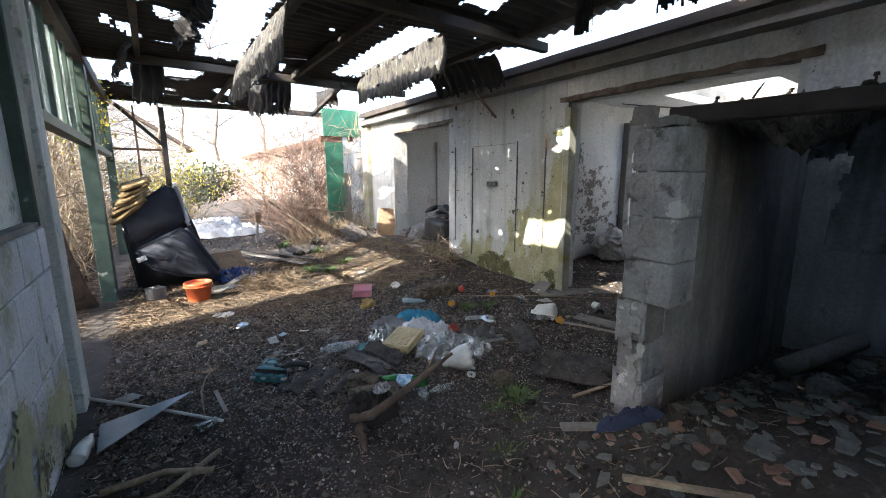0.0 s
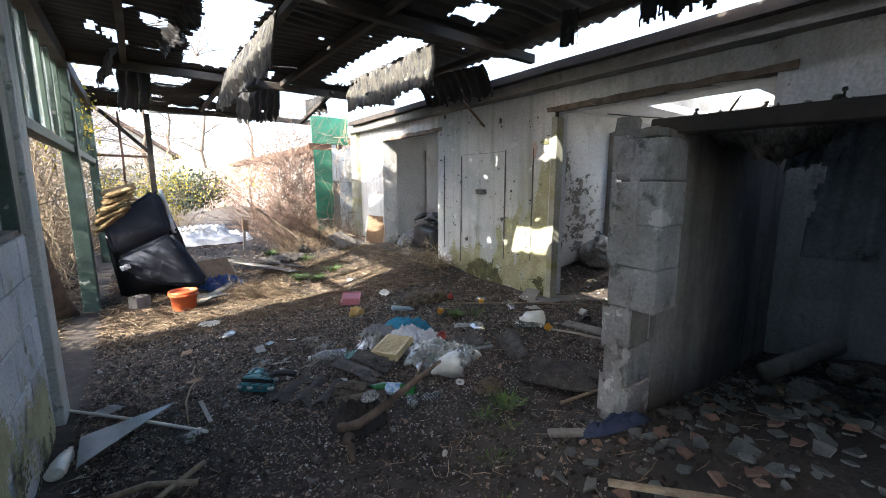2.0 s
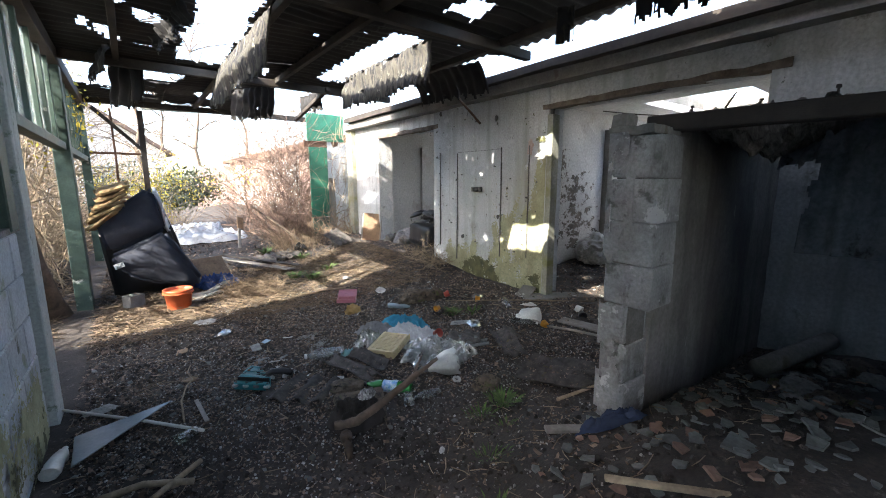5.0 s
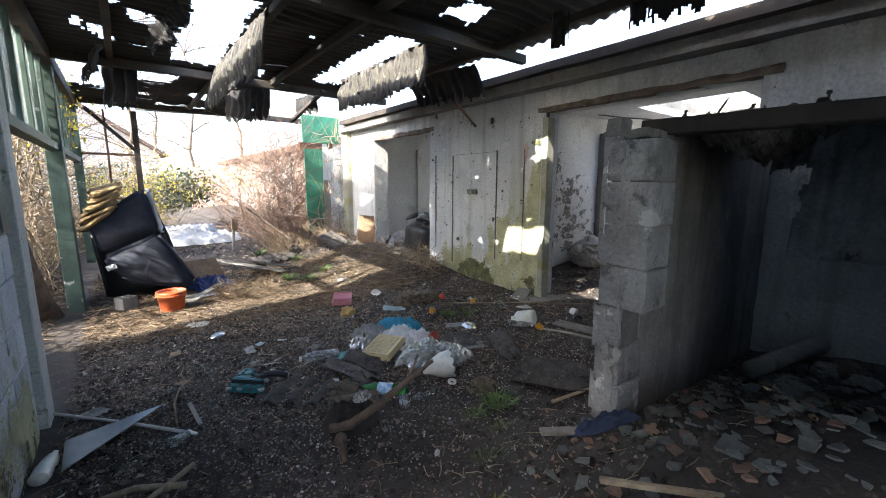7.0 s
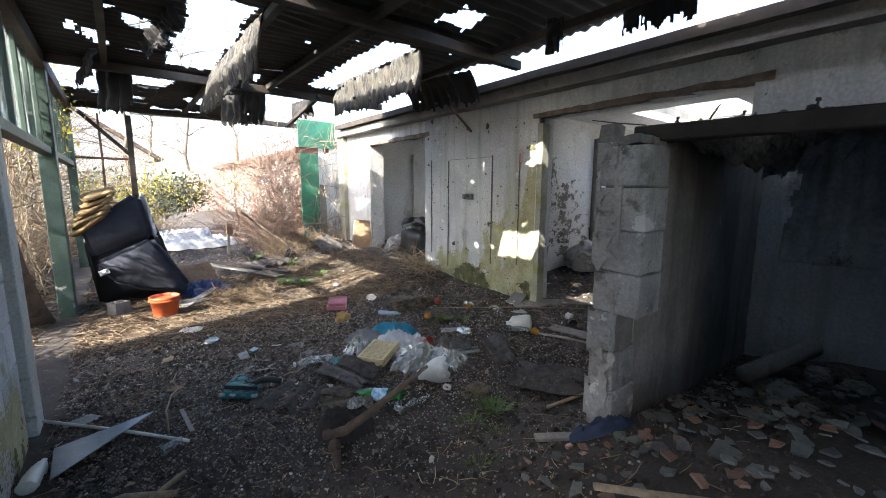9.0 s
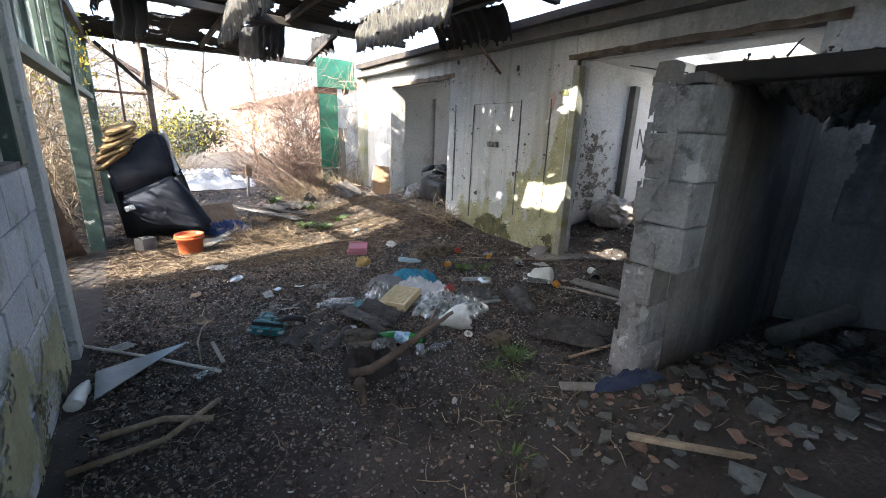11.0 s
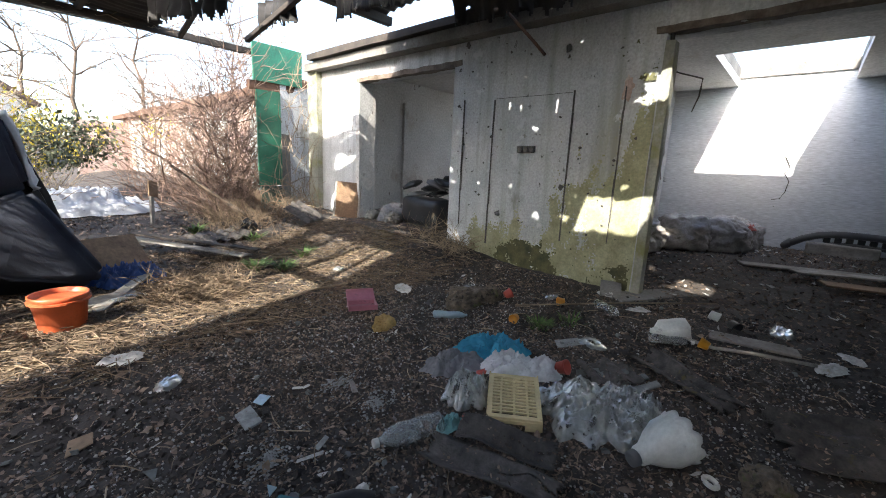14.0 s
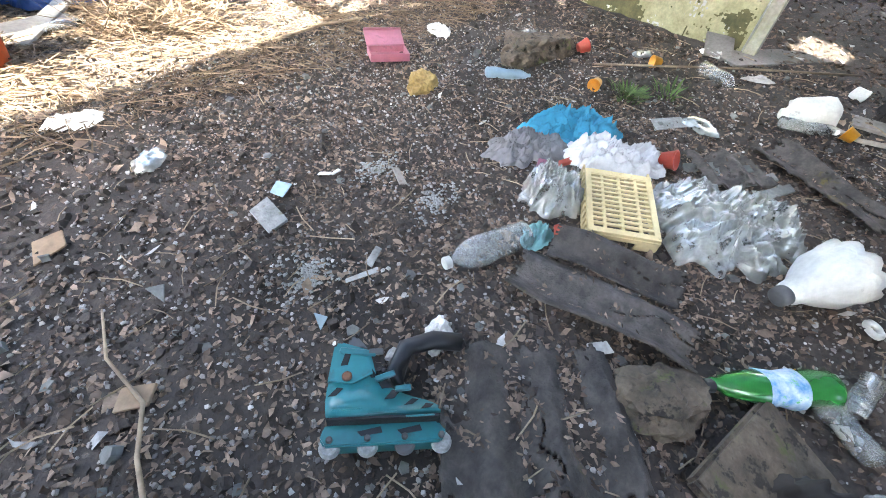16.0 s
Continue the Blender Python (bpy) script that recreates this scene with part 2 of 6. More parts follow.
# ---- the wall with the two wide doorways ----
X0, X1 = 4.0, 4.28
D1, D2, HEAD = (1.07, 3.17), (5.47, 7.32), 2.38
wall_east = thing("wall_east", Matrix(), "cracked whitewashed plaster wall with mossy stains and two wide doorways", "wall", kind="structure")


def worn_wall(lo, hi, material, parent, name="wall_section", cuts=14, amount=0.012):
    return part(name, rough_up(boxes((lo, hi)), amount, cuts, 5.0), material, parent)


worn_wall((X0, -3.0, -0.3), (X1, D1[0], 2.62), PLASTER, wall_east)
worn_wall((X0, D1[1], -0.3), (X1, D2[0], 2.62), PIER, wall_east)
WALLMOSS = mat("wall_moss", (0.055, 0.060, 0.028), (0.17, 0.165, 0.07), 9, 0.95, 0.8, 70)
ALGAE = mat("yellow_algae_film", (0.30, 0.30, 0.17), (0.50, 0.49, 0.31), 5, 0.9, 0.3, 50)


def growth(name, material, y0, y1, z0, z1, proud, dense, sy, sz, seed, label, x0=None, parent=None):
    """Moss or algae grown over the plaster, thinning out upwards into specks."""
    def at(k, j):
        y, z = y0 + (y1 - y0) * k / 170, z0 + (z1 - z0) * j / 150
        return ((X0 - proud if x0 is None else x0) + 0.002 * noise.noise((y * 30, z * 30, seed)), y, z)

    def there(k, j):
        x, y, z = at(k + 0.5, j + 0.5)
        f = 0.5 + 0.9 * noise.noise((y * sy, z * sz, seed)) + 0.5 * noise.noise((y * sy * 4, z * sz * 4, seed)) + 0.35 * noise.noise((y * 45, z * 45, seed))
        edge = min(1, (y1 - y) / 0.3) * min(1, (z1 - z) / (z1 - z0) * 1.6)
        return f * edge > dense

    part(name, grid_mesh(name, 170, 150, at, there, material), None, parent or wall_east, label)
worn_wall((X0, D2[1], -0.3), (X1, 8.55, 2.62), PLASTER, wall_east)
worn_wall((X0 + 0.01, D1[0], HEAD), (X1, D1[1], 2.62), PLASTER, wall_east, "lintel")
worn_wall((X0 + 0.01, D2[0], HEAD), (X1, D2[1], 2.62), PLASTER, wall_east, "lintel")
worn_wall((3.83, -3.0, 2.622), (4.28, 8.6, 2.74), CONCRETE, wall_east, "ledge", 20)
worn_wall((3.76, -3.0, 2.755), (4.05, 8.4, 2.845), OLDWOOD, wall_east, "wall_plate", 20)

# ---- rooms behind it ----
rooms = thing("wall_rooms", Matrix(), "limewashed side rooms with sooty stained walls", "wall", kind="structure")
BACK, ROOM = 8.4, 2.68
worn_wall((X1, 4.10, -0.3), (BACK, 4.30, ROOM), INNER, rooms)
worn_wall((X1, 7.90, -0.3), (BACK, 8.1, ROOM), INNER, rooms)
worn_wall((BACK, -3.0, -0.3), (BACK + 0.25, 8.1, ROOM + 0.17), GREYWALL, rooms)
worn_wall((X1, -3.2, -0.3), (BACK, -3.0, ROOM), INNER, rooms)
SKY = (6.2, 8.36, 1.84, 3.20)
ceiling = part("ceiling", rough_up(boxes(((X1, -3, ROOM), (SKY[0], 8.1, 2.80)), ((SKY[0], -3, ROOM), (BACK, SKY[2], 2.80)), ((SKY[0], SKY[3], ROOM), (BACK, 4.9, 2.80)), ((SKY[0], 6.3, ROOM), (BACK, 8.1, 2.80)), ((7.6, 4.9, ROOM), (BACK, 6.3, 2.80))), 0.006, 4), INNER)
tagged(ceiling, "stained flat concrete ceiling with a skylight opening", "ceiling", kind="structure")

# ---- the window wall ----
wall_west = thing("wall_west", Matrix(), "painted block wall carrying a decayed timber window front", "wall", kind="structure")
worn_wall((-0.80, -3.0, -0.3), (-0.56, 3.25, 1.25), MORTAR, wall_west, "wall_core", 10)
# Unseen wall behind the camera; the gateway is added to let light in.
wall_south = thing("wall_south", Matrix(), "plain added south wall, its gateway left open for daylight", "wall", kind="structure")
for lo, hi in (((-0.80, -3.2, -0.3), (-0.3, -3.0, 3.0)), ((0.95, -3.2, -0.3), (4.3, -3.0, 3.0))):
    worn_wall(lo, hi, PLASTER, wall_south)
part("post", boxes(((-0.62, 3.30, -0.1), (-0.50, 3.52, 2.80)), bevel=0.006), WHITEPAINT, wall_west)
part("post", boxes(((-0.64, 6.22, -0.1), (-0.49, 6.42, 2.80)), bevel=0.006), GREENPAINT, wall_west)
part("rail", boxes(((-0.62, 3.52, 1.88), (-0.52, 9.5, 1.96)), bevel=0.004), GREENPAINT, wall_west)
part("top_plate", boxes(((-0.66, -3.0, 2.78), (-0.48, 9.6, 2.93)), bevel=0.006), OLDWOOD, wall_west)
for y in (3.9, 4.4, 4.9, 5.4, 5.85, 6.9, 7.3, 7.7, 8.1, 8.5, 8.9):
    part("mullion", boxes(((-0.60, y - 0.025, 1.962), (-0.54, y + 0.025, 2.778)), bevel=0.004), GREENPAINT, wall_west)

# ---- the ruined partition ----
partition = thing("wall_partition", Matrix(), "ruined grey block pier and partition with broken plaster", "wall", kind="structure")
worn_wall((1.88, 0.955, 0.0), (2.05, 1.055, 1.74), MORTAR, partition, "pier_core", 6)
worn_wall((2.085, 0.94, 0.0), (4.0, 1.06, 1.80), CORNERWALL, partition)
# Two added walls, out of view, close the corner so it stays dark.
worn_wall((2.05, -0.50, 0.0), (4.0, -0.35, 1.91), SHADEWALL, partition)
worn_wall((2.0, -3.0, 0.0), (2.1, -0.50, 1.79), SHADEWALL, partition)

# ---- the roof ----
rng = random.Random(7)
roof = thing("roof", Matrix(), "sagging black corrugated bitumen roof full of torn holes", "roof", kind="structure")
WAVE = 0.14
HOLES = [(0.56, 1.06, 3.75, 6.05), (0.52, 1.04, 2.40, 3.12), (2.27, 2.66, 3.74, 5.95), (2.30, 2.62, 2.62, 2.98), (1.95, 3.7, 6.45, 9.7), (-0.52, -0.02, 6.5, 8.3), (0.19, 0.38, 4.55, 4.9), (-0.24, -0.15, 5.05, 5.4), (0.25, 0.75, 6.7, 7.3),
         (0.30, 0.62, 1.78, 2.10), (1.45, 1.62, 5.9, 6.2), (-0.10, 0.02, 5.2, 5.6), (0.62, 0.72, 3.48, 3.58), (1.05, 1.4, 8.0, 8.5), (0.2, 0.5, 8.4, 8.8), (-0.05, 0.12, 6.9, 7.2), (1.2, 1.5, 6.9, 7.4)]
PINS = [(0.45, 3.93), (0.47, 4.25), (0.55, 3.62), (1.65, 4.3), (2.0, 3.9), (1.3, 4.9), (1.9, 4.95), (1.2, 2.75)]


def roof_z(x, y):
    return 2.975 + (0.012 + 0.006 * noise.noise((x * 0.6, y * 0.6, 8))) * math.sin(2 * math.pi * y / WAVE) + 0.04 * noise.noise((x * 0.8, y * 0.8, 1)) + 0.02 * noise.noise((x * 2.3, y * 2.3, 3)) - 0.03 * step(5, 9, y)


def torn(x, y):
    wob = 0.14 * noise.noise((x * 3.5, y * 3.5, 2)) + 0.09 * noise.noise((x * 11, y * 11, 4)) + 0.04 * noise.noise((x * 30, y * 30, 6))
    if x + 0.7 * wob > 3.64 - 0.06 * step(3.0, 1.4, y) or y + 2 * wob > 9.35:
        return True
    for a, c, d, e in HOLES:
        if a + wob * 0.5 < x < c + wob * 0.5 and d + wob < y < e + wob:
            return True
    return any((x - px) ** 2 + (y - py) ** 2 < 0.0011 for px, py in PINS) or (y > 2.2 and noise.noise((x * 6, y * 6, 9)) > 0.72)


def grid_mesh(name, nx, ny, place, keep, material, smooth=True):
    """A sheet of nx by ny cells; place(i, j) gives a corner, keep(i, j) says whether a cell is there."""
    verts = [place(i, j) for j in range(ny + 1) for i in range(nx + 1)]
    faces = [(j * (nx + 1) + i, j * (nx + 1) + i + 1, (j + 1) * (nx + 1) + i + 1, (j + 1) * (nx + 1) + i) for j in range(ny) for i in range(nx) if keep(i, j)]
    return raw(name, verts, faces, material, smooth)


def thick(ob, t):
    s = ob.modifiers.new("thick", "SOLIDIFY")
    s.thickness = t
    return ob


growth("algae", ALGAE, 3.18, 4.25, 0.0, 2.35, 0.011, 0.40, 2.2, 0.9, 3.0, "yellow-green algae film on the plaster")
growth("algae", ALGAE, 3.18, 5.3, 0.0, 1.15, 0.012, 0.50, 1.6, 1.3, 8.0, "yellow-green algae film on the plaster")
growth("algae", ALGAE, 3.18, 3.75, 0.3, 2.62, 0.013, 0.36, 3.0, 0.7, 13.0, "yellow-green algae film on the plaster")
growth("moss", WALLMOSS, 3.2, 3.8, 2.0, 2.62, 0.016, 0.62, 2.4, 3.0, 15.0, "dark moss under the wall head")
growth("algae", ALGAE, 1.6, 3.30, -0.1, 0.95, 0, 0.46, 2.0, 1.2, 21.0, "green algae on the painted blocks", -0.527, wall_west)
growth("moss", WALLMOSS, 2.2, 3.30, -0.1, 0.60, 0, 0.52, 2.6, 1.6, 23.0, "dark moss at the foot of the block wall", -0.524, wall_west)
growth("moss", WALLMOSS, 3.2, 5.0, -0.05, 0.75, 0.016, 0.47, 2.4, 2.2, 5.0, "dark green moss at the foot of the wall")

NX, NY = 64, 60
for x0, x1 in ((-0.95, 0.60), (0.34, 2.06), (1.80, 3.60)):
    for k in range(13):
        y0 = -3.0 + 0.95 * k
        lift, tilt = rng.uniform(0, 0.02), rng.uniform(-0.012, 0.012)

        def at(i, j):
            x, y = x0 + (x1 - x0) * i / NX, y0 + 1.0 * j / NY
            return (x, y, roof_z(x, y) + lift + tilt * (i / NX - 0.5) * 4 + (0.02 if x0 > 0 else 0))

        def kept(i, j):
            x, y, z = at(i + 0.5, j + 0.5)
            return not torn(x, y)

        if any(kept(i, j) for j in range(0, NY, 3) for i in range(0, NX, 3)):
            thick(part("sheet", grid_mesh("sheet", NX, NY, at, kept, DARKSHEET), None, roof), 0.004)


def hanging(edge_a, edge_b, drop, bulge, ragged, material, seed, waves=True):
    """A torn corrugated sheet that bends over a roof edge and hangs down."""
    a, c = Vector(edge_a), Vector(edge_b)
    along = c - a
    out = Vector((along.y, -along.x, 0)).normalized()
    n = max(8, int(along.length / 0.018))
    m = 22

    def at(i, j):
        s, t = i / n, j / m
        d = drop * (0.92 + 0.1 * noise.noise((s * 3, seed, 0)))
        wave = 0.016 * math.sin(2 * math.pi * s * along.length / WAVE) if waves else 0
        p = a + along * s + out * (bulge * math.sin(t * 1.5) + wave + 0.05 * noise.noise((s * 4, t * 3, seed)))
        return p + Vector((0, 0, -d * t * t ** 0.15))

    def kept(i, j):
        s, t = i / n, j / m
        edge = 0.93 - ragged * (0.35 * abs(noise.noise((s * 9, seed, 3))) + 0.3 * max(0, noise.noise((s * 40, seed, 8))))
        split = abs(math.sin(math.pi * s * along.length / WAVE + 0.6)) < 0.10 and t > 0.62 + 0.3 * noise.noise((round(s * along.length / WAVE) * 3.3, seed, 1))
        return t < edge and not split and not (noise.noise((s * 12, t * 8, seed + 5)) > 0.55 and t > 0.55)

    return thick(part("torn_sheet", grid_mesh("torn_sheet", n, m, at, kept, material), None, roof), 0.004)


hanging((1.07, 6.25, 2.99), (1.10, 3.70, 2.99), 0.60, 0.10, 0.6, WORNSHEET, 1.0)
hanging((2.69, 5.9, 3.05), (2.71, 3.72, 3.04), 0.56, 0.05, 0.5, WORNSHEET, 2.0)
hanging((1.40, 7.2, 2.92), (1.80, 6.3, 2.90), 0.55, 0.05, 0.5, DARKSHEET, 3.0)
hanging((3.25, 5.0, 2.97), (3.50, 3.85, 2.97), 0.42, -0.25, 0.8, DARKSHEET, 4.0)
hanging((3.02, 2.35, 2.97), (3.06, 2.20, 2.97), 0.33, 0.0, 0.4, WORNSHEET, 5.0)
hanging((3.20, 1.75, 2.97), (3.25, 1.25, 2.97), 0.30, 0.0, 0.9, DARKSHEET, 6.0)
hanging((-0.06, 6.5, 2.93), (0.28, 6.2, 2.93), 0.62, 0.04, 0.9, DARKSHEET, 7.0)
hanging((2.45, 7.2, 2.95), (2.55, 6.5, 2.95), 0.35, 0.0, 0.9, DARKSHEET, 8.0)
hanging((0.30, 5.2, 2.95), (0.46, 4.0, 2.95), 0.18, -0.06, 0.8, DARKSHEET, 9.0)
hanging((-0.2, 6.55, 2.93), (-0.05, 5.6, 2.93), 0.30, 0.05, 1.0, DARKSHEET, 10.0)


def timber(name, a, c, wide, high, material, parent, wear=0.006):
    """A beam from a to c with slightly worn faces."""
    a, c = Vector(a), Vector(c)
    d = c - a
    bm = boxes(((-wide / 2, 0, -high / 2), (wide / 2, d.length, high / 2)), bevel=0.006)
    bmesh.ops.subdivide_edges(bm, edges=[e for e in bm.edges if abs((e.verts[0].co - e.verts[1].co).y) > d.length * 0.7], cuts=10)
    rough_up(bm, wear, 0, 3.0, a.x + a.y)
    bmesh.ops.transform(bm, matrix=Matrix.Translation(a) @ d.to_track_quat("Y", "Z").to_matrix().to_4x4(), verts=bm.verts)
    return part(name, bm, material, parent)


for y in (0.5, 3.12, 6.15, 9.2):
    timber("rafter", (-0.6, y, 2.885), (3.62 if y < 9 else 4.0, y + 0.06, 2.885), 0.08, 0.095, OLDWOOD, roof)
for x, y0, y1 in ((0.0, -3, 9.3), (1.76, -3, 6.3), (3.15, 0.3, 6.2), (1.1, 3.2, 9.3)):
    timber("purlin", (x, max(y0, -1.2), 2.925), (x + 0.02, y1, 2.92), 0.06, 0.07, OLDWOOD, roof)
timber("purlin", (1.75, 6.2, 2.9), (2.05, 8.6, 2.72), 0.05, 0.06, OLDWOOD, roof)
timber("purlin", (2.5, 6.1, 2.9), (2.48, 7.6, 2.62), 0.06, 0.06, OLDWOOD, roof)
timber("iron_bar", (3.74, 4.62, 2.75), (3.85, 4.2, 2.30), 0.03, 0.03, RUST, roof)
timber("eaves_board", (0.3, 9.4, 2.86), (4.0, 9.35, 2.98), 0.03, 0.08, WHITEPAINT, roof)

# ---- stains, chases and sockets on the plaster ----
MOSSPATCH = mat("moss_stain", (0.10, 0.11, 0.04), (0.34, 0.34, 0.14), 4.0, 0.95, 0.5, 30)


def stain(parent, centre, size, seed, material, x=3.985):
    """A ragged patch of growth or lost plaster on the wall."""
    n = 26

    def at(i, j):
        y, z = centre[0] + size[0] * (i / n - 0.5), centre[1] + size[1] * (j / n - 0.5)
        return (x - 0.004 * abs(noise.noise((y * 9, z * 9, seed))), y, z)

    def kept(i, j):
        u, v = 2 * i / n - 1, 2 * j / n - 1
        return 1 - (u * u + v * v) + 0.9 * noise.noise((u * 2.2, v * 2.2, seed)) > 0.35

    return part("stain", grid_mesh("stain", n, n, at, kept, material), None, parent)


stain(wall_east, (3.42, 1.95), (0.12, 0.24), 10, BRICK)
CHASE = mat("dark_chase", (0.05, 0.05, 0.05), (0.14, 0.13, 0.12), 9, 0.95, 0.4, 60)
for y, z0, z1 in ((4.85, 0.33, 1.95), (3.92, 0.50, 1.98), (3.44, 0.55, 1.97), (5.28, 0.5, 1.98)):
    bm = bmesh.new()
    for k in range(7):
        a, c = z0 + (z1 - z0) * k / 7, z0 + (z1 - z0) * (k + 1) / 7
        box(bm, (3.982, y - 0.008 + 0.010 * noise.noise((y, k * 0.7, 0)), a), (3.992, y + 0.007 + 0.010 * noise.noise((y, k, 4)), c))
    part("chase", bm, CHASE, wall_east)
part("chase", rough_up(boxes(((3.986, 3.94, 1.958), (3.992, 4.84, 1.962))), 0.004, 6, 8), CHASE, wall_east)
for k in range(60):
    y, z = rng.uniform(3.25, 5.4), rng.uniform(0.6, 2.6)
    bm = bmesh.new()
    r = rng.uniform(0.005, 0.014) * (2.4 if k % 6 == 0 else 1)
    bmesh.ops.create_cone(bm, cap_ends=True, segments=7, radius1=r, radius2=r * 0.7, depth=0.012, matrix=pose(3.984, y, z, 0, 90, 0))
    rough_up(bm, 0.8 * r, 0, 45, k)
    part("chip", bm, CHASE, wall_east)
for y in (4.47, 4.40, 4.33):
    s = thing("wall_socket", pose(3.975, y, 1.42), "old grimy surface socket on the plaster wall", "socket", "row of wall sockets")
    part("case", boxes(((-0.012, -0.033, -0.035), (0.02, 0.033, 0.035)), bevel=0.006), mat("bakelite", (0.05, 0.05, 0.05), (0.2, 0.2, 0.19), 30, 0.5, 0.2), s)
    bm = bmesh.new()
    bmesh.ops.create_cone(bm, cap_ends=True, segments=14, radius1=0.02, radius2=0.018, depth=0.01, matrix=pose(-0.015, 0, 0, 0, 90, 0))
    part("insert", bm, CONCRETE, s)
LINTEL = mat("broken_render", (0.10, 0.075, 0.055), (0.26, 0.21, 0.17), 7, 0.95, 0.7, 50)
timber("jamb", (4.02, 3.13, 0.1), (4.02, 3.13, 2.37), 0.035, 0.03, OLDWOOD, wall_east)
part("jamb", rough_up(boxes(((3.975, 3.09, 0.05), (4.10, 3.165, 2.30))), 0.012, 8, 6), MOSSWALL, wall_east)
part("jamb", rough_up(boxes(((3.985, 7.32, 0.1), (4.3, 7.40, 2.36))), 0.01, 6, 6), INNER, wall_east)
part("pilaster", rough_up(boxes(((3.90, 8.35, 0.1), (4.0, 8.62, 2.62))), 0.015, 8, 5), MOSSWALL, wall_east)
for d in (D1, D2):
    part("exposed_lintel", rough_up(boxes(((3.99, d[0] - 0.12, HEAD - 0.01), (4.10, d[1] + 0.08, HEAD + 0.05))), 0.020, 22, 6), LINTEL, wall_east, "brown lintel edge where plaster has fallen")

# ---- inside the side rooms ----
part("pilaster", rough_up(boxes(((6.72, 3.99, 0.1), (6.86, 4.10, 2.42))), 0.006, 4), CONCRETE, rooms)
part("pilaster", rough_up(boxes(((5.40, 7.84, 0.1), (5.50, 7.90, 2.3))), 0.006, 4), INNER, rooms)
SOOT = mat("soot", (0.13, 0.115, 0.10), (0.30, 0.26, 0.22), 7, 0.95, 0.3, 40)
for x, z, w2, h in ((5.9, 1.35, 1.2, 0.7), (5.5, 1.75, 0.5, 0.6), (6.0, 0.75, 1.8, 0.7), (7.9, 1.0, 0.5, 0.9)):
    n = 110
    part("stain", grid_mesh("stain", n, n, lambda i, j: (x + w2 * (i / n - .5), 4.088, z + h * (j / n - .5)), lambda i, j: 0.6 * noise.noise((i * 0.05, j * 0.05, x)) + 0.5 * noise.noise((i * 0.16, j * 0.12, x)) + 0.4 * noise.noise((i * 0.55, j * 0.4, x)) + 0.5 * (1 - abs(2 * i / n - 1)) * (1 - abs(2 * j / n - 1)) > 0.33, SOOT), None, rooms)
STROKES = (((0, 0), (0, 1)), ((0, 1), (0.5, 0)), ((0.5, 0), (0.5, 1)), ((0.9, 0.1), (1.15, 0.2)), ((1.15, 0.2), (1.15, 1)), ((0.85, 1), (1.5, 1.05)), ((1.5, 1.05), (1.55, 0.15)), ((1.85, 0.5), (2.05, 0.95)), ((2.05, 0.95), (2.25, 0.5)), ((2.25, 0.5), (2.05, 0.3)), ((2.05, 0.3), (1.85, 0.5)),
           ((0.9, -0.9), (1.0, -0.3)), ((1.0, -0.3), (1.3, -0.5)), ((1.3, -0.5), (1.1, -0.9)), ((1.45, -0.9), (1.55, -0.4)), ((1.6, -0.9), (1.8, -0.35)), ((1.9, -0.8), (2.1, -0.4)), ((2.1, -0.4), (2.3, -0.8)))
for p, q in STROKES:
    v, f = tube([(7.22 + 0.42 * p[0], 4.09, 1.42 + 0.34 * p[1]), (7.22 + 0.42 * q[0], 4.09, 1.42 + 0.34 * q[1])], 0.010, 5)
    part("graffiti_stroke", raw("graffiti_stroke", v, f, SOOT), None, rooms)
skylight = thing("skylight", pose(0, 0, 2.80), "bare concrete skylight curb with bent reinforcing wires", "skylight", kind="structure")
for lo, hi in (((SKY[1], SKY[2] - .1, 0), (SKY[1] + .1, SKY[3] + .1, .16)), ((SKY[0], SKY[2] - .1, 0), (SKY[1], SKY[2], .16)), ((SKY[0], SKY[3], 0), (SKY[1], SKY[3] + .1, .16))):
    part("curb", rough_up(boxes((lo, hi)), 0.008, 4), CONCRETE, skylight)
for k in range(3):
    y = SKY[2] + 0.3 + 0.3 * k
    part("wire", raw("wire", *tube([(SKY[0], y, 0.1), (7.2, y + 0.05, 0.06), (SKY[1], y - 0.03, 0.12)], 0.0025, 5), RUST), None, skylight)
part("wire", raw("wire", *tube([(6.6, SKY[2], 0.12), (6.7, 2.5, 0.05), (6.65, SKY[3], 0.12)], 0.0025, 5), RUST), None, skylight)
cable = tube([(6.3, 3.9, 2.67), (6.9, 3.72, 2.66), (7.40, 3.53, 2.66), (7.42, 3.54, 2.52), (7.44, 3.55, 2.42), (7.50, 3.63, 2.2)], [0.008, 0.010, 0.012, 0.014, 0.012, 0.008], 6)
tagged(new("ceiling_cable", raw("ceiling_cable", *cable, OLDWOOD)), "dark loose cable hanging from the ceiling", "cable")
cable = tube([(BACK - 0.02, 2.43, 1.60), (BACK - 0.02, 2.35, 1.44), (BACK - 0.02, 2.40, 1.34), (BACK - 0.02, 2.33, 1.22), (BACK - 0.02, 2.35, 1.06), (BACK - 0.02, 2.40, 0.95), (BACK - 0.02, 2.50, 0.93)], 0.006, 5)
tagged(new("wall_wire", raw("wall_wire", *cable, OLDWOOD)), "thin loose wire dangling on the grey wall", "cable")

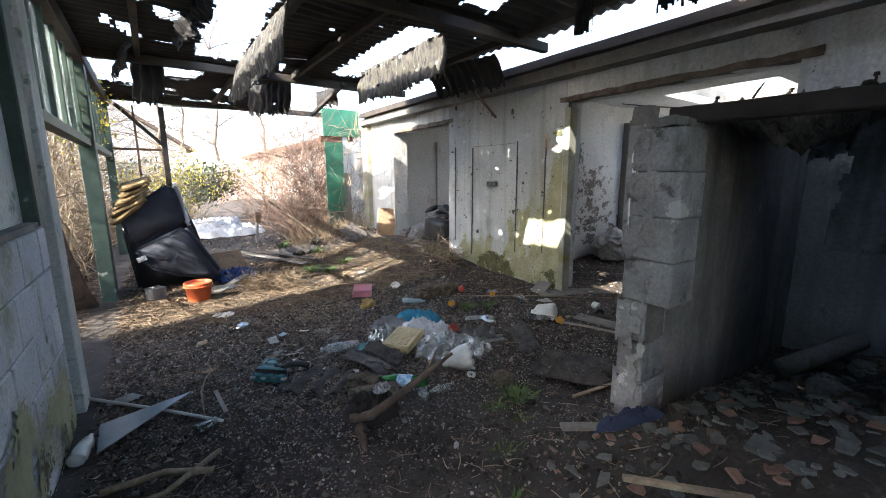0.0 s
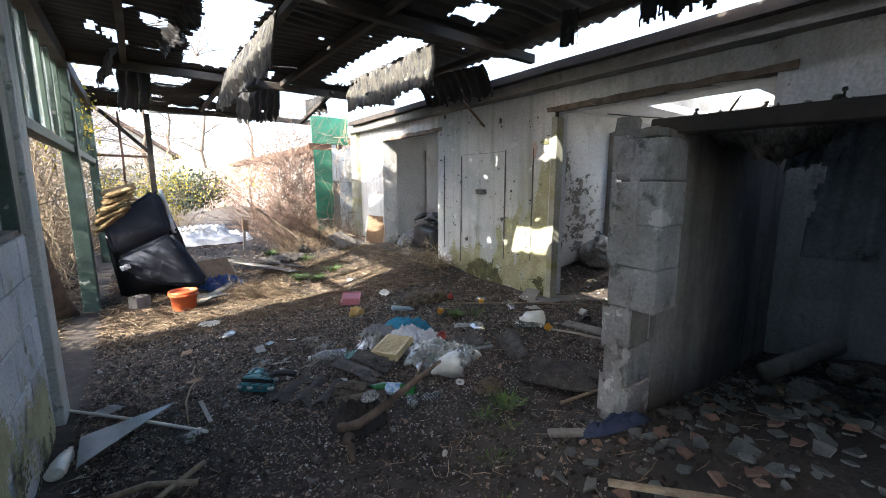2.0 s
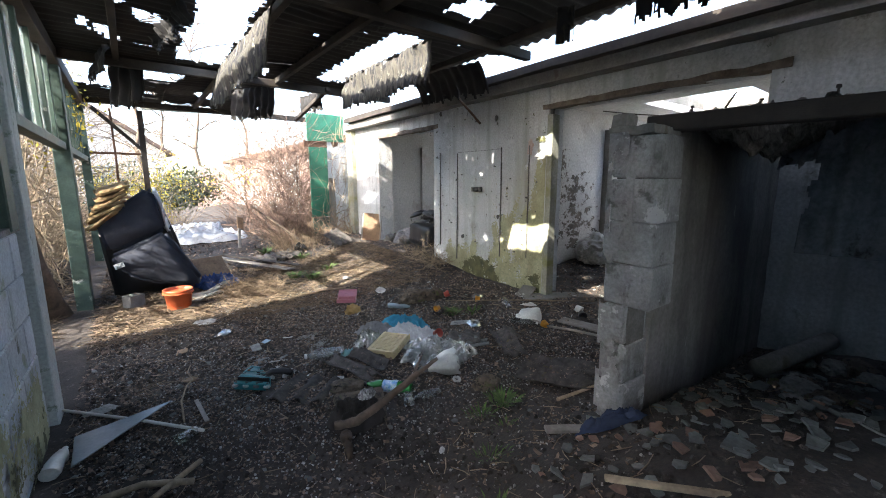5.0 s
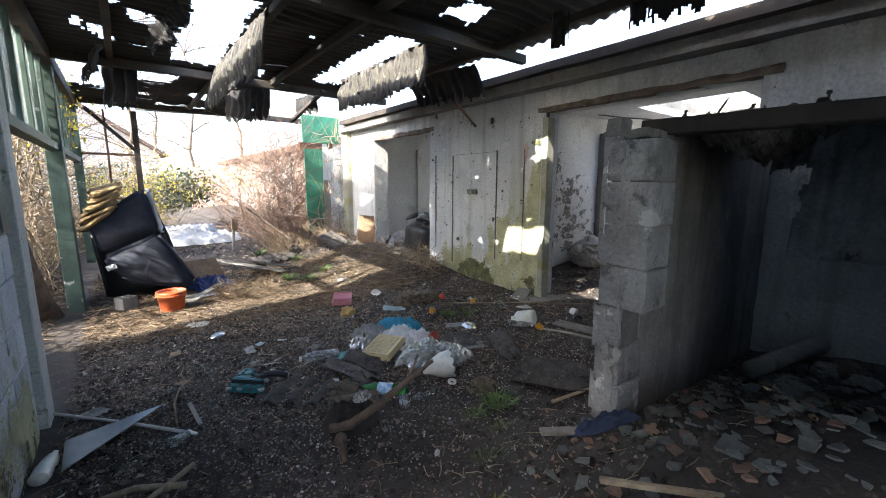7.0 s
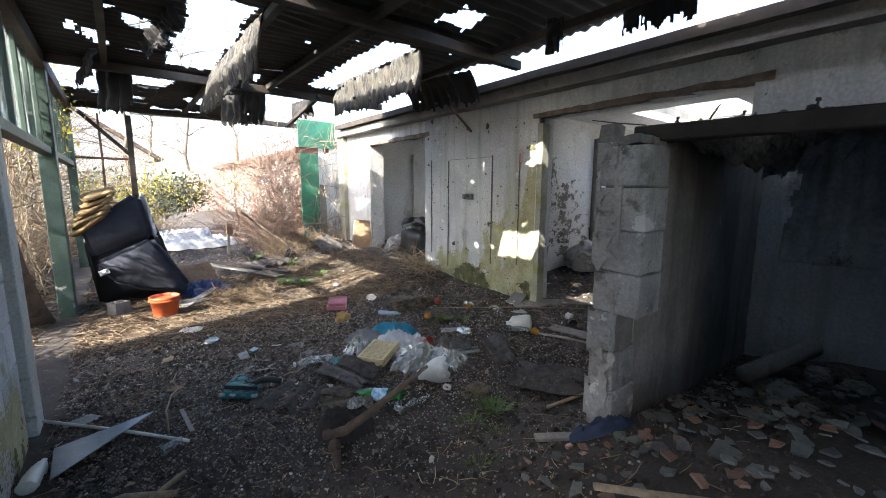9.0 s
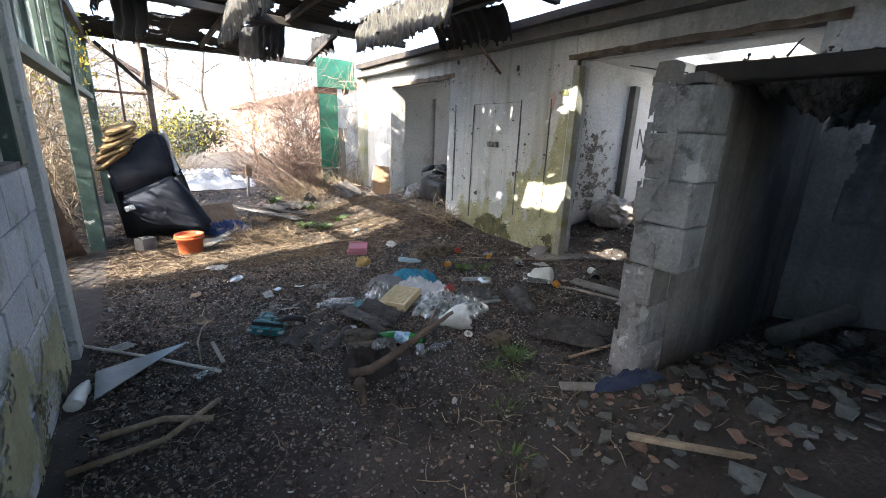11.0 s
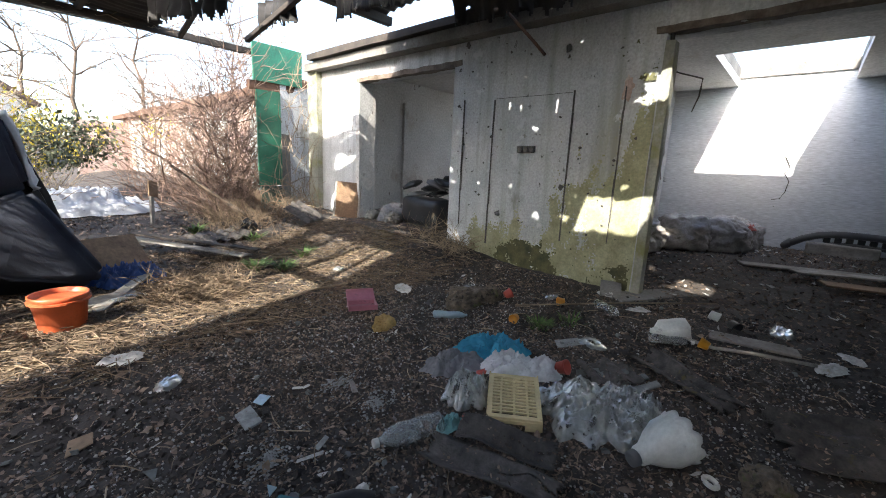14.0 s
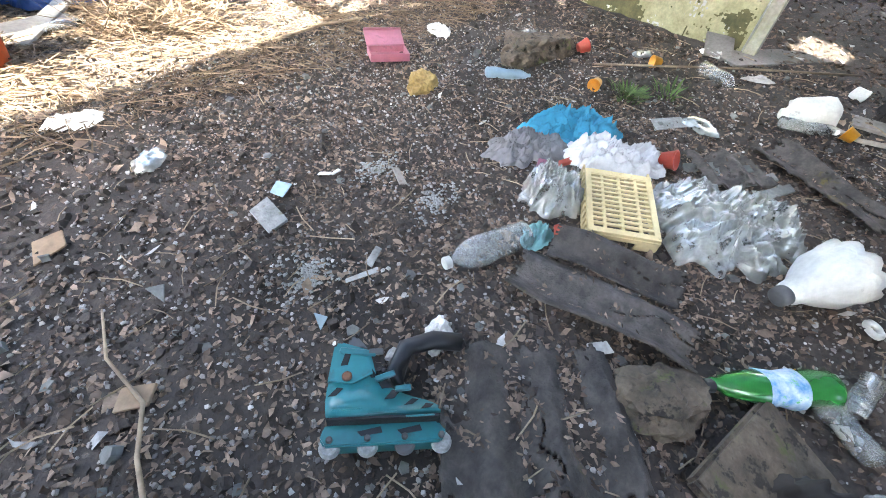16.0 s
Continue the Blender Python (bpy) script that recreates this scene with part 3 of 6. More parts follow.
# ---- window wall: panes, posts, end frame ----
for y0, y1 in ((3.95, 4.37), (4.45, 4.87), (4.95, 5.37), (5.45, 5.82), (5.9, 6.2)):
    if y1 > 6:
        continue
    ob = part("pane", boxes(((-0.575, y0, 1.97), (-0.571, y1, 2.76))), GLASS, wall_west)
    ob.visible_shadow = False
part("board", rough_up(boxes(((-0.60, 5.88, 1.965), (-0.57, 6.2, 2.5))), 0.004, 2), GREENPAINT, wall_west)
part("post", boxes(((-0.66, 3.06, 1.26), (-0.52, 3.24, 2.78)), bevel=0.008), GREENPAINT, wall_west)
part("board", rough_up(boxes(((-0.62, 1.6, 1.27), (-0.585, 3.055, 2.1))), 0.004, 4), WHITEPAINT, wall_west)
part("board", rough_up(boxes(((-0.62, 1.6, 2.11), (-0.58, 3.055, 2.775))), 0.004, 4), GREENPAINT, wall_west)
# Board added out of view to cut the light from the rear windows.
part("board", rough_up(boxes(((-0.62, -3.0, 1.287), (-0.585, -0.2, 2.775))), 0.004, 4), GREENPAINT, wall_west)
for y in (0.8, 1.57):
    part("mullion", boxes(((-0.62, y - 0.025, 1.287), (-0.56, y + 0.025, 2.778)), bevel=0.004), GREENPAINT, wall_west)
part("sill", rough_up(boxes(((-0.82, -3.0, 1.252), (-0.53, 3.28, 1.285))), 0.006, 8), CONCRETE, wall_west)
part("post", boxes(((-0.62, 9.36, -0.1), (-0.50, 9.48, 2.78)), bevel=0.005), GREENPAINT, wall_west)
part("panel", rough_up(boxes(((-0.58, 6.43, -0.1), (-0.52, 6.9, 0.95))), 0.006, 4), CONCRETE, wall_west)
end_frame = thing("wall_north", Matrix(), "rusty end frame with bare window bars and braced post", "frame", kind="structure")
timber("post", (0.25, 9.4, 0.0), (0.27, 9.4, 2.80), 0.09, 0.09, OLDWOOD, end_frame)
timber("bar", (-0.55, 9.4, 2.03), (0.25, 9.4, 2.03), 0.04, 0.04, RUST, end_frame)
timber("bar", (-0.55, 9.4, 1.25), (0.25, 9.4, 1.25), 0.04, 0.04, RUST, end_frame)
timber("bar", (-0.15, 9.4, 1.2), (-0.15, 9.4, 2.80), 0.035, 0.035, RUST, end_frame)
timber("brace", (-0.40, 9.4, 2.80), (0.24, 9.38, 2.12), 0.05, 0.06, OLDWOOD, end_frame)
stub = thing("wall_end_stub", Matrix(), "peeling plaster wall end with bright green painted door boards", "wall", kind="structure")
part("wall_section", rough_up(boxes(((3.60, 9.0, 0.0), (4.3, 9.18, 2.42))), 0.015, 8, 5), PLASTER, stub)
part("green_board", rough_up(boxes(((3.16, 8.97, 2.42), (4.0, 9.02, 3.0))), 0.006, 5), BRIGHTGREEN, stub, "bright green painted board")
part("green_board", rough_up(boxes(((3.18, 8.95, 0.75), (3.58, 8.99, 2.28))), 0.006, 5), BRIGHTGREEN, stub, "bright green painted door board")
part("green_board", rough_up(boxes(((3.20, 8.96, 0.20), (3.60, 9.0, 0.73))), 0.006, 4), GREENPAINT, stub, "dull green lower door panel")
part("beam", rough_up(boxes(((3.1, 9.0, 2.29), (4.1, 9.1, 2.42))), 0.01, 5), RUST, stub)
stain_m = rough_up(boxes(((3.60, 8.985, 0.1), (3.75, 9.0, 1.6))), 0.02, 5, 7)
part("bare_patch", stain_m, CONCRETE, stub)

# ---- the pier and the dark corner ----
COURSES = (0.30, 0.515, 0.72, 0.925, 1.13, 1.335, 1.54, 1.735)
for k, (z0, z1) in enumerate(zip(COURSES, COURSES[1:])):
    corner_lost = z1 < 0.95
    y0 = 0.935 + 0.012 * k if corner_lost else 0.85 - 0.006 * (k % 2)
    m = pose(0, 0, 0, 0, 0, (0.8, -0.7, 0.4)[k % 3])
    bm = boxes(((1.848 + 0.004 * (k % 3), y0, z0 + 0.0025), (2.08 - 0.004 * (k % 2), 1.072 + 0.004 * (k % 2), z1 - 0.0025)), bevel=0.006)
    bmesh.ops.subdivide_edges(bm, edges=bm.edges[:], cuts=5, use_grid_fill=True)
    # chipped arrises and worn faces
    for v in bm.verts:
        edge = sum((abs(v.co.x - 1.85) < 0.02, abs(v.co.y - y0) < 0.02 or abs(v.co.y - 1.072) < 0.02, min(abs(v.co.z - z0), abs(v.co.z - z1)) < 0.02))
        v.co += noise.noise_vector(v.co * 11 + Vector((k, 0, 0))) * (0.0025 if edge < 2 else 0.006)
    bmesh.ops.transform(bm, matrix=Matrix.Translation((1.96, 0.96, 0)) @ m @ Matrix.Translation((-1.96, -0.96, 0)), verts=bm.verts)
    part("block", bm, BLOCK, partition)


def render_coat(name, y0, y1, z0, z1, seed, dense, proud=0.012):
    """Patches of old plaster still clinging to the pier's west face."""
    n = 60

    def at(i, j):
        y, z = y0 + (y1 - y0) * i / n, z0 + (z1 - z0) * j / n
        return (1.85 - proud * (0.6 + 0.8 * abs(noise.noise((y * 8, z * 8, seed)))), y, z)

    def kept(i, j):
        x, y, z = at(i + 0.5, j + 0.5)
        return noise.noise((y * 9, z * 5, seed)) + 0.4 * noise.noise((y * 30, z * 22, seed)) + 0.5 * (y - y0) / (y1 - y0) > dense

    thick(part(name, grid_mesh(name, n, n, at, kept, BLOCK), None, partition, "old render clinging to the block pier"), 0.006)


render_coat("render_patch", 0.95, 1.085, 0.92, 1.75, 3.0, 0.25)
render_coat("render_patch", 0.93, 1.085, 0.36, 0.92, 7.0, 0.12)
part("cap", rough_up(boxes(((1.845, 0.87, 1.737), (2.06, 1.09, 1.775))), 0.022, 7, 9), CONCRETE, partition)
part("cap", rough_up(boxes(((1.85, 1.02, 1.77), (1.95, 1.085, 1.83))), 0.02, 5, 9, 2), CONCRETE, partition)
WOOL = mat("rotten_reed_mat", (0.10, 0.095, 0.085), (0.36, 0.345, 0.32), 14, 0.95, 0.9, 60, stretch=(1, 5, 1))
n = 110
part("sagging_mat", grid_mesh("sagging_mat", n, 40, lambda i, j: (2.14 + 1.45 * i / n, 0.94 - 0.60 * j / 40, 1.84 - 0.17 * math.sin(math.pi * min(1, i / n * 1.15)) ** 0.5 * (1 - abs(j / 20 - 0.8)) + 0.06 * noise.noise((i * 0.12, j * 0.3, 2)) + 0.03 * noise.noise((i * 0.5, j * 0.9, 3))), lambda i, j: i < 84 + 20 * noise.noise((j * 0.25, 4.0, 1)), WOOL), None, partition)
timber("lintel", (2.06, 1.0, 1.797), (2.06, -0.60, 1.770), 0.12, 0.074, OLDWOOD, partition, 0.008)
for y, h in ((0.80, 0.024), (0.33, 0.030), (0.55, 0.016)):
    part("bolt", raw("bolt", *tube([(2.0, y, 1.83), (2.0, y, 1.83 + h * 0.6), (2.0, y, 1.83 + h * 0.62), (2.0, y, 1.83 + h)], [0.004, 0.004, 0.009, 0.007], 8), OLDWOOD), None, partition)
part("splinter", raw("splinter", *tube([(2.02, 0.68, 1.83), (2.02, 0.65, 1.88), (2.02, 0.64, 1.89)], [0.005, 0.004, 0.002], 5), OLDWOOD), None, partition)
GREYSHEET = mat("grey_corrugated_sheet", (0.17, 0.185, 0.195), (0.36, 0.38, 0.40), 5, 0.8, 0.4, 40, spots=(0.05, 0.045, 0.04), spot_scale=5)


def drape(a, c, drop, wave, lean, seed, ragged):
    """A torn corrugated sheet hanging from the line a to c."""
    a, c = Vector(a), Vector(c)
    out = Vector(((c - a).y, -(c - a).x, 0)).normalized()

    def at(i, j):
        s, t = i / 90, j / 24
        return a.lerp(c, s) + out * (0.022 * math.sin(2 * math.pi * s * (c - a).length / wave) + lean * t * t + 0.03 * noise.noise((s * 3, t * 2, seed))) + Vector((0, 0, -drop * t))

    def kept(i, j):
        s, t = i / 90, j / 24
        return t < 1 - ragged * abs(noise.noise((s * 3.5, seed, 1))) - 0.1 * abs(noise.noise((s * 15, seed, 2))) and s > 0.10 * abs(noise.noise((t * 4, seed, 3)))

    thick(part("hanging_sheet", grid_mesh("hanging_sheet", 90, 24, at, kept, GREYSHEET), None, partition), 0.005)


drape((3.12, 0.72, 1.82), (2.98, 0.30, 1.88), 0.24, 0.13, 0.06, 1.0, 0.7)
drape((2.96, 0.56, 1.86), (2.90, -0.45, 1.88), 0.72, 0.14, 0.10, 2.0, 0.25)
thick(part("ceiling_sheet", grid_mesh("ceiling_sheet", 60, 60, lambda i, j: (2.11 + 1.0 * i / 60, 0.36 - 0.85 * j / 60, 1.785 + 0.08 * i / 60 + 0.014 * math.sin(j * 0.85 / 60 * 2 * math.pi / 0.14) + 0.02 * noise.noise((i * 0.1, j * 0.1, 3))), lambda i, j: i < 54 + 8 * noise.noise((j * 0.2, 1.0, 0)), GREYSHEET), None, partition), 0.005)

# ---- outside: added shade wall, neighbours, yard ----
# Unseen wall, added only to keep the sun off the near floor.
shade_wall = thing("shade_wall", Matrix(), "plain added wall, out of view, that shades the near floor", "wall", kind="structure")
part("wall_section", rough_up(boxes(((-2.9, -0.9, -0.2), (-2.6, 4.28, 4.1))), 0.01, 6), PLASTER, shade_wall)
wing = thing("brick_wing", Matrix(), "long low brick wing with white door frames behind brambles", "building")
part("wall", rough_up(boxes(((4.3, 9.2, -0.2), (4.6, 24.0, 2.45))), 0.015, 12), BRICK, wing)
part("roof", rough_up(boxes(((4.0, 9.2, 2.45), (5.6, 24.2, 2.62))), 0.02, 8), RUST, wing)
for y in (10.6, 13.2, 15.4, 18.2, 21.0):
    d = part("door", boxes(((4.27, y, 0.1), (4.31, y + 0.95, 2.1)), bevel=0.01), WHITEPAINT, wing)
    part("door_frame", boxes(((4.22, y - 0.12, 0.1), (4.33, y - 0.002, 2.25)), ((4.22, y + 0.952, 0.1), (4.33, y + 1.07, 2.25)), ((4.22, y - 0.12, 2.25), (4.33, y + 1.07, 2.36)), bevel=0.006), WHITEPAINT, d)
part("end_wall", rough_up(boxes(((2.6, 23.0, -0.2), (4.3, 23.3, 2.3))), 0.01, 6), BRICK, wing)
house = thing("house", pose(-3.0, 30.0, 0, 0, 0, 8), "white rendered house with a pitched dark roof", "house")
bm = bmesh.new()
vs = [bm.verts.new(p) for p in ((-5, 0, 0), (5, 0, 0), (5, 0, 3.3), (0, 0, 6.6), (-5, 0, 3.3), (-5, 9, 0), (5, 9, 0), (5, 9, 3.3), (0, 9, 6.6), (-5, 9, 3.3))]
for f in ((0, 1, 2, 3, 4), (9, 8, 7, 6, 5), (1, 6, 7, 2), (5, 0, 4, 9), (0, 5, 6, 1)):
    bm.faces.new([vs[i] for i in f])
part("wall", bm, INNER, house)
ROOFTILE = mat("roof_tiles", (0.10, 0.07, 0.06), (0.20, 0.13, 0.10), 3, 0.85, 0.4, 20)
for s in (-1, 1):
    bm = boxes(((0, -0.5, 0), (6.4, 9.5, 0.16)))
    bmesh.ops.transform(bm, matrix=Matrix.Translation((0, 0, 6.62)) @ (pose(0, 0, 0, 0, 33.4, 0) if s > 0 else pose(0, 0, 0, 0, 180 - 33.4, 0)), verts=bm.verts)
    part("roof", bm, ROOFTILE, house)
for x, z in ((-2.6, 1.2), (1.6, 1.2), (-0.6, 4.0)):
    wdw = part("window", boxes(((x, -0.05, z), (x + 1.2, 0.03, z + 1.3)), bevel=0.02), WHITEPAINT, house)
    part("pane", boxes(((x + 0.1, -0.07, z + 0.1), (x + 0.56, -0.052, z + 1.2)), ((x + 0.64, -0.07, z + 0.1), (x + 1.1, -0.052, z + 1.2))), GLASS, wdw)

# ---- plants ----
TWIG = mat("dry_twigs", (0.20, 0.15, 0.10), (0.42, 0.33, 0.22), 5, 0.9, 0.2, 40, vary=0.35)
REDTWIG = mat("bramble_stems", (0.12, 0.07, 0.05), (0.31, 0.21, 0.155), 5, 0.85, 0.2, 40, vary=0.35)
BARK = mat("bark", (0.07, 0.05, 0.035), (0.18, 0.13, 0.09), 9, 0.95, 0.8, 40)
YELLOW = mat("yellow_blossom", (0.45, 0.36, 0.03), (0.65, 0.52, 0.07), 6, 0.8, 0.1, vary=0.25)
LEAF = mat("evergreen_leaf", (0.04, 0.055, 0.025), (0.11, 0.125, 0.06), 6, 0.7, 0.1, vary=0.3)
GRASS = mat("grass", (0.05, 0.10, 0.02), (0.13, 0.21, 0.05), 9, 0.8, 0.1, vary=0.3)
STRAW = mat("straw", (0.12, 0.082, 0.052), (0.26, 0.19, 0.118), 9, 0.9, 0.1, vary=0.35)


def strand(heap, p, d, length, r, bend, r2):
    """One stem that wanders as it grows."""
    pts, p, d = [], Vector(p), Vector(d).normalized()
    for k in range(6):
        pts.append(p.copy())
        d = (d + Vector((r2.uniform(-1, 1), r2.uniform(-1, 1), r2.uniform(-1, 0.8))) * bend).normalized()
        p = p + d * (length / 5)
    heap.add(*tube(pts, [r * (1 - 0.14 * k) for k in range(6)], 3, False))
    return pts


def tangle(name, count, region, length, r, material, label, category, seed, up=1.2, bend=0.35, kind="stuff", outside=False):
    r2, heap = random.Random(seed), Heap()
    for _ in range(count):
        x, y = r2.uniform(*region[:2]), r2.uniform(*region[2:4])
        z = ground_z(x, y, False) + (r2.uniform(0, region[4]) if r2.random() < 0.6 else 0)
        keep_v, keep_f = len(heap.v), len(heap.f)
        grown = strand(heap, (x, y, z), (r2.gauss(0, 0.7), r2.gauss(0, 0.7), up * r2.uniform(0.1, 1)), length * r2.uniform(0.4, 1.2), r * r2.uniform(0.5, 1.4), bend, r2)
        if outside and any(q.x > -0.72 and q.y < 9.6 for q in grown):
            del heap.v[keep_v:], heap.f[keep_f:]
    return tagged(new(name, heap.mesh(name, material)), label, category, kind=kind)


tangle("hedge_thicket", 5200, (-3.4, -0.85, 5.2, 13.0, 3.0), 1.6, 0.011, TWIG, "dense leafless pale brown thicket outside the windows", "thicket", 1, outside=True)
# Low extra growth, added to cut daylight on the floor's left side.
tangle("hedge_thicket", 800, (-1.9, -0.85, 3.4, 4.9, 0.35), 0.7, 0.010, TWIG, "dense leafless pale brown thicket outside the windows", "thicket", 44, outside=True)
tangle("hedge_thicket", 1800, (-4.0, 0.6, 10.5, 18.0, 2.0), 1.4, 0.008, TWIG, "dense leafless pale brown thicket outside the windows", "thicket", 2, outside=True)
tangle("dry_weeds", 420, (-0.6, 1.2, 10.6, 17.0, 0.4), 0.9, 0.007, TWIG, "tall dry pale weeds in the sunny yard", "weeds", 21, 1.5, 0.3)
tangle("hanging_creeper", 120, (-0.3, 3.9, 9.15, 9.45, 0.1), 0.5, 0.005, TWIG, "dry creeper strands along the roof end", "creeper", 22, 0.3, 0.5).location.z = 2.75
tangle("bramble_thicket", 1150, (2.3, 4.2, 9.4, 14.5, 1.9), 2.0, 0.008, REDTWIG, "reddish bare bramble stems against the brick wing", "bramble", 3, 1.4)
tangle("climbing_creeper", 650, (2.5, 3.4, 9.0, 9.8, 2.5), 1.1, 0.007, REDTWIG, "leafless creeper climbing over the green door boards", "creeper", 4, 1.6)
tangle("climbing_creeper", 160, (3.5, 3.96, 8.3, 8.95, 2.2), 0.9, 0.006, TWIG, "dry creeper stems on the mossy pilaster", "creeper", 5, 1.6)
tangle("dry_weeds", 520, (2.2, 3.4, 7.9, 9.1, 0.15), 0.5, 0.0045, STRAW, "clump of dry straw-coloured weeds", "weeds", 6, 1.5, 0.3)
tangle("straw_heap", 800, (0.85, 1.55, 5.55, 6.15, 0.14), 0.34, 0.0035, STRAW, "low heap of dry straw and leaves in the sun", "straw", 41, 0.25, 0.5)
tangle("straw_heap", 260, (1.9, 2.9, 6.6, 7.4, 0.06), 0.4, 0.004, STRAW, "low heap of dry straw and leaves in the sun", "straw", 42, 0.25, 0.5)
tangle("dry_weeds", 260, (3.55, 3.95, 4.9, 5.8, 0.1), 0.4, 0.004, TWIG, "dry twigs banked against the wall foot", "weeds", 7, 0.6, 0.4)


def leaves(name, count, centre, spread3, size, material, label, category, seed):
    r2, heap = random.Random(seed), Heap()
    blobs = [Vector((r2.gauss(0, 0.5) * spread3[0], r2.gauss(0, 0.5) * spread3[1], r2.gauss(0, 0.5) * spread3[2])) for _ in range(26)]
    for _ in range(count):
        p = Vector(centre) + r2.choice(blobs) + Vector([r2.gauss(0, 0.16) for _ in range(3)])
        q = Euler([r2.uniform(0, 6.3) for _ in range(3)]).to_matrix()
        s = size * r2.uniform(0.6, 1.3)
        heap.add([p + q @ Vector(v) * s for v in ((-1, 0, 0), (0, -0.5, 0.1), (1, 0, 0), (0, 0.5, 0.1))], [(0, 1, 2), (0, 2, 3)])
    return tagged(new(name, heap.mesh(name, material)), label, category, kind="stuff")


leaves("yellow_shrub", 1900, (0.3, 11.6, 1.25), (1.3, 1.5, 0.9), 0.030, YELLOW, "yellow blossom on a sprawling shrub", "shrub", 11)
leaves("yellow_shrub", 500, (-0.75, 8.0, 2.6), (0.2, 0.9, 0.5), 0.035, YELLOW, "yellow leaves hanging over the window front", "shrub", 12)
leaves("evergreen_shrub", 2600, (1.1, 14.5, 1.2), (0.9, 0.8, 0.7), 0.06, LEAF, "dark evergreen shrub in the yard", "shrub", 13)
leaves("evergreen_shrub", 1400, (-0.8, 15.5, 1.4), (1.2, 0.9, 0.8), 0.06, LEAF, "dark evergreen shrub in the yard", "shrub", 14)


def tree(x, y, height, seed, label="slender leafless tree in the sunny yard"):
    """A bare tree: tapered trunk, limbs, and a crown of fine twigs."""
    r2 = random.Random(seed)
    t = thing("bare_tree", pose(x, y, ground_z(x, y, False) - 0.1), label, "tree", "bare trees in the yard")
    trunk, crown = Heap(), Heap()
    pts = [Vector((0.15 * noise.noise((k * 0.5, seed, 0)) * k, 0.15 * noise.noise((k * 0.5, seed, 5)) * k, height * k / 8)) for k in range(9)]
    trunk.add(*tube(pts, [0.02 * height * (1 - 0.11 * k) * 0.7 for k in range(9)], 8))
    for k in range(3, 9):
        for _ in range(4):
            limb = strand(crown, pts[k], (r2.gauss(0, 1), r2.gauss(0, 1), r2.uniform(0.2, 1.2)), height * 0.3, 0.0045 * height, 0.25, r2)
            for q in limb[2:]:
                for _ in range(3):
                    strand(crown, q, (r2.gauss(0, 1), r2.gauss(0, 1), r2.uniform(-0.1, 1)), height * 0.12, 0.0015 * height, 0.3, r2)
    part("trunk", trunk.mesh("trunk", BARK, True), None, t)
    part("crown", crown.mesh("crown", BARK), None, t)


for k, (x, y, h) in enumerate(((0.5, 19, 7), (3.2, 26, 8), (6.5, 30, 9), (-5, 20, 8), (9, 24, 8), (2.0, 33, 9), (-2.2, 8.5, 6))):
    tree(x, y, h, k + 3)
trunk = thing("old_tree", Matrix(), "thick leaning brown trunk outside the window front", "tree")
part("trunk", raw("trunk", *tube([(-0.76, 6.2, -0.1), (-0.80, 5.9, 0.25), (-0.86, 5.75, 0.7), (-0.92, 5.7, 1.25), (-0.96, 5.5, 1.8), (-1.1, 5.2, 2.6), (-1.3, 5.0, 3.6)], [0.13, 0.10, 0.085, 0.075, 0.065, 0.05, 0.03], 10), BARK, True), None, trunk)

# ---- things ----
def lathe(profile, sides=20, m=None, squash=None):
    """A turned form from (radius, height) pairs; squash(v) may dent it."""
    bm = bmesh.new()
    rings = []
    for r, z in profile:
        rings.append([bm.verts.new((r * math.cos(2 * math.pi * k / sides), r * math.sin(2 * math.pi * k / sides), z)) for k in range(sides)])
    for a, c in zip(rings, rings[1:]):
        for k in range(sides):
            bm.faces.new((a[k], a[(k + 1) % sides], c[(k + 1) % sides], c[k]))
    bm.faces.new(rings[0][::-1])
    bm.faces.new(rings[-1])
    if squash:
        for v in bm.verts:
            v.co = squash(v.co)
    if m is not None:
        bmesh.ops.transform(bm, matrix=m, verts=bm.verts)
    return bm


def plate(outline, depth, bevel=0.004):
    """A flat outline in x and y pushed out to a depth along z."""
    bm = bmesh.new()
    f = bm.faces.new([bm.verts.new((x, y, 0)) for x, y in outline])
    f.normal_update()
    if f.normal.z > 0:
        f.normal_flip()
    top = bmesh.ops.extrude_face_region(bm, geom=[f])["geom"]
    bmesh.ops.translate(bm, verts=[v for v in top if isinstance(v, bmesh.types.BMVert)], vec=(0, 0, depth))
    bmesh.ops.recalc_face_normals(bm, faces=bm.faces[:])
    if bevel:
        bmesh.ops.bevel(bm, geom=bm.edges[:], offset=bevel, segments=2, affect="EDGES")
    return bm


def on_ground(x, y, lift=0.0, rx=0, ry=0, rz=0):
    return pose(x, y, ground_z(x, y) + lift, rx, ry, rz)


def plastic(name, c, rough=0.4, trans=0.0, vary=0.0):
    lowc = tuple(v * 0.75 for v in c)
    return mat(name, lowc, c, 8, rough, 0.05, 60, gritty=0.2, spots=tuple(v * 0.5 + 0.02 for v in c), spot_scale=9, spot_at=0.62, trans=trans, vary=vary)


TEAL = plastic("teal_plastic", (0.016, 0.175, 0.19), 0.34)
DARKTEAL = plastic("dark_teal_plastic", (0.02, 0.15, 0.17), 0.35)
GREYRUB = plastic("grey_rubber", (0.10, 0.10, 0.10), 0.7)
WHEELW = mat("dirty_white_wheel", (0.26, 0.26, 0.24), (0.50, 0.50, 0.47), 40, 0.55, 0.2, 150, spots=(0.12, 0.10, 0.08), spot_scale=60, spot_at=0.6)
CREAM = plastic("yellow_plastic", (0.70, 0.57, 0.31), 0.5)
ORANGE = plastic("orange_plastic", (0.62, 0.13, 0.045), 0.45)
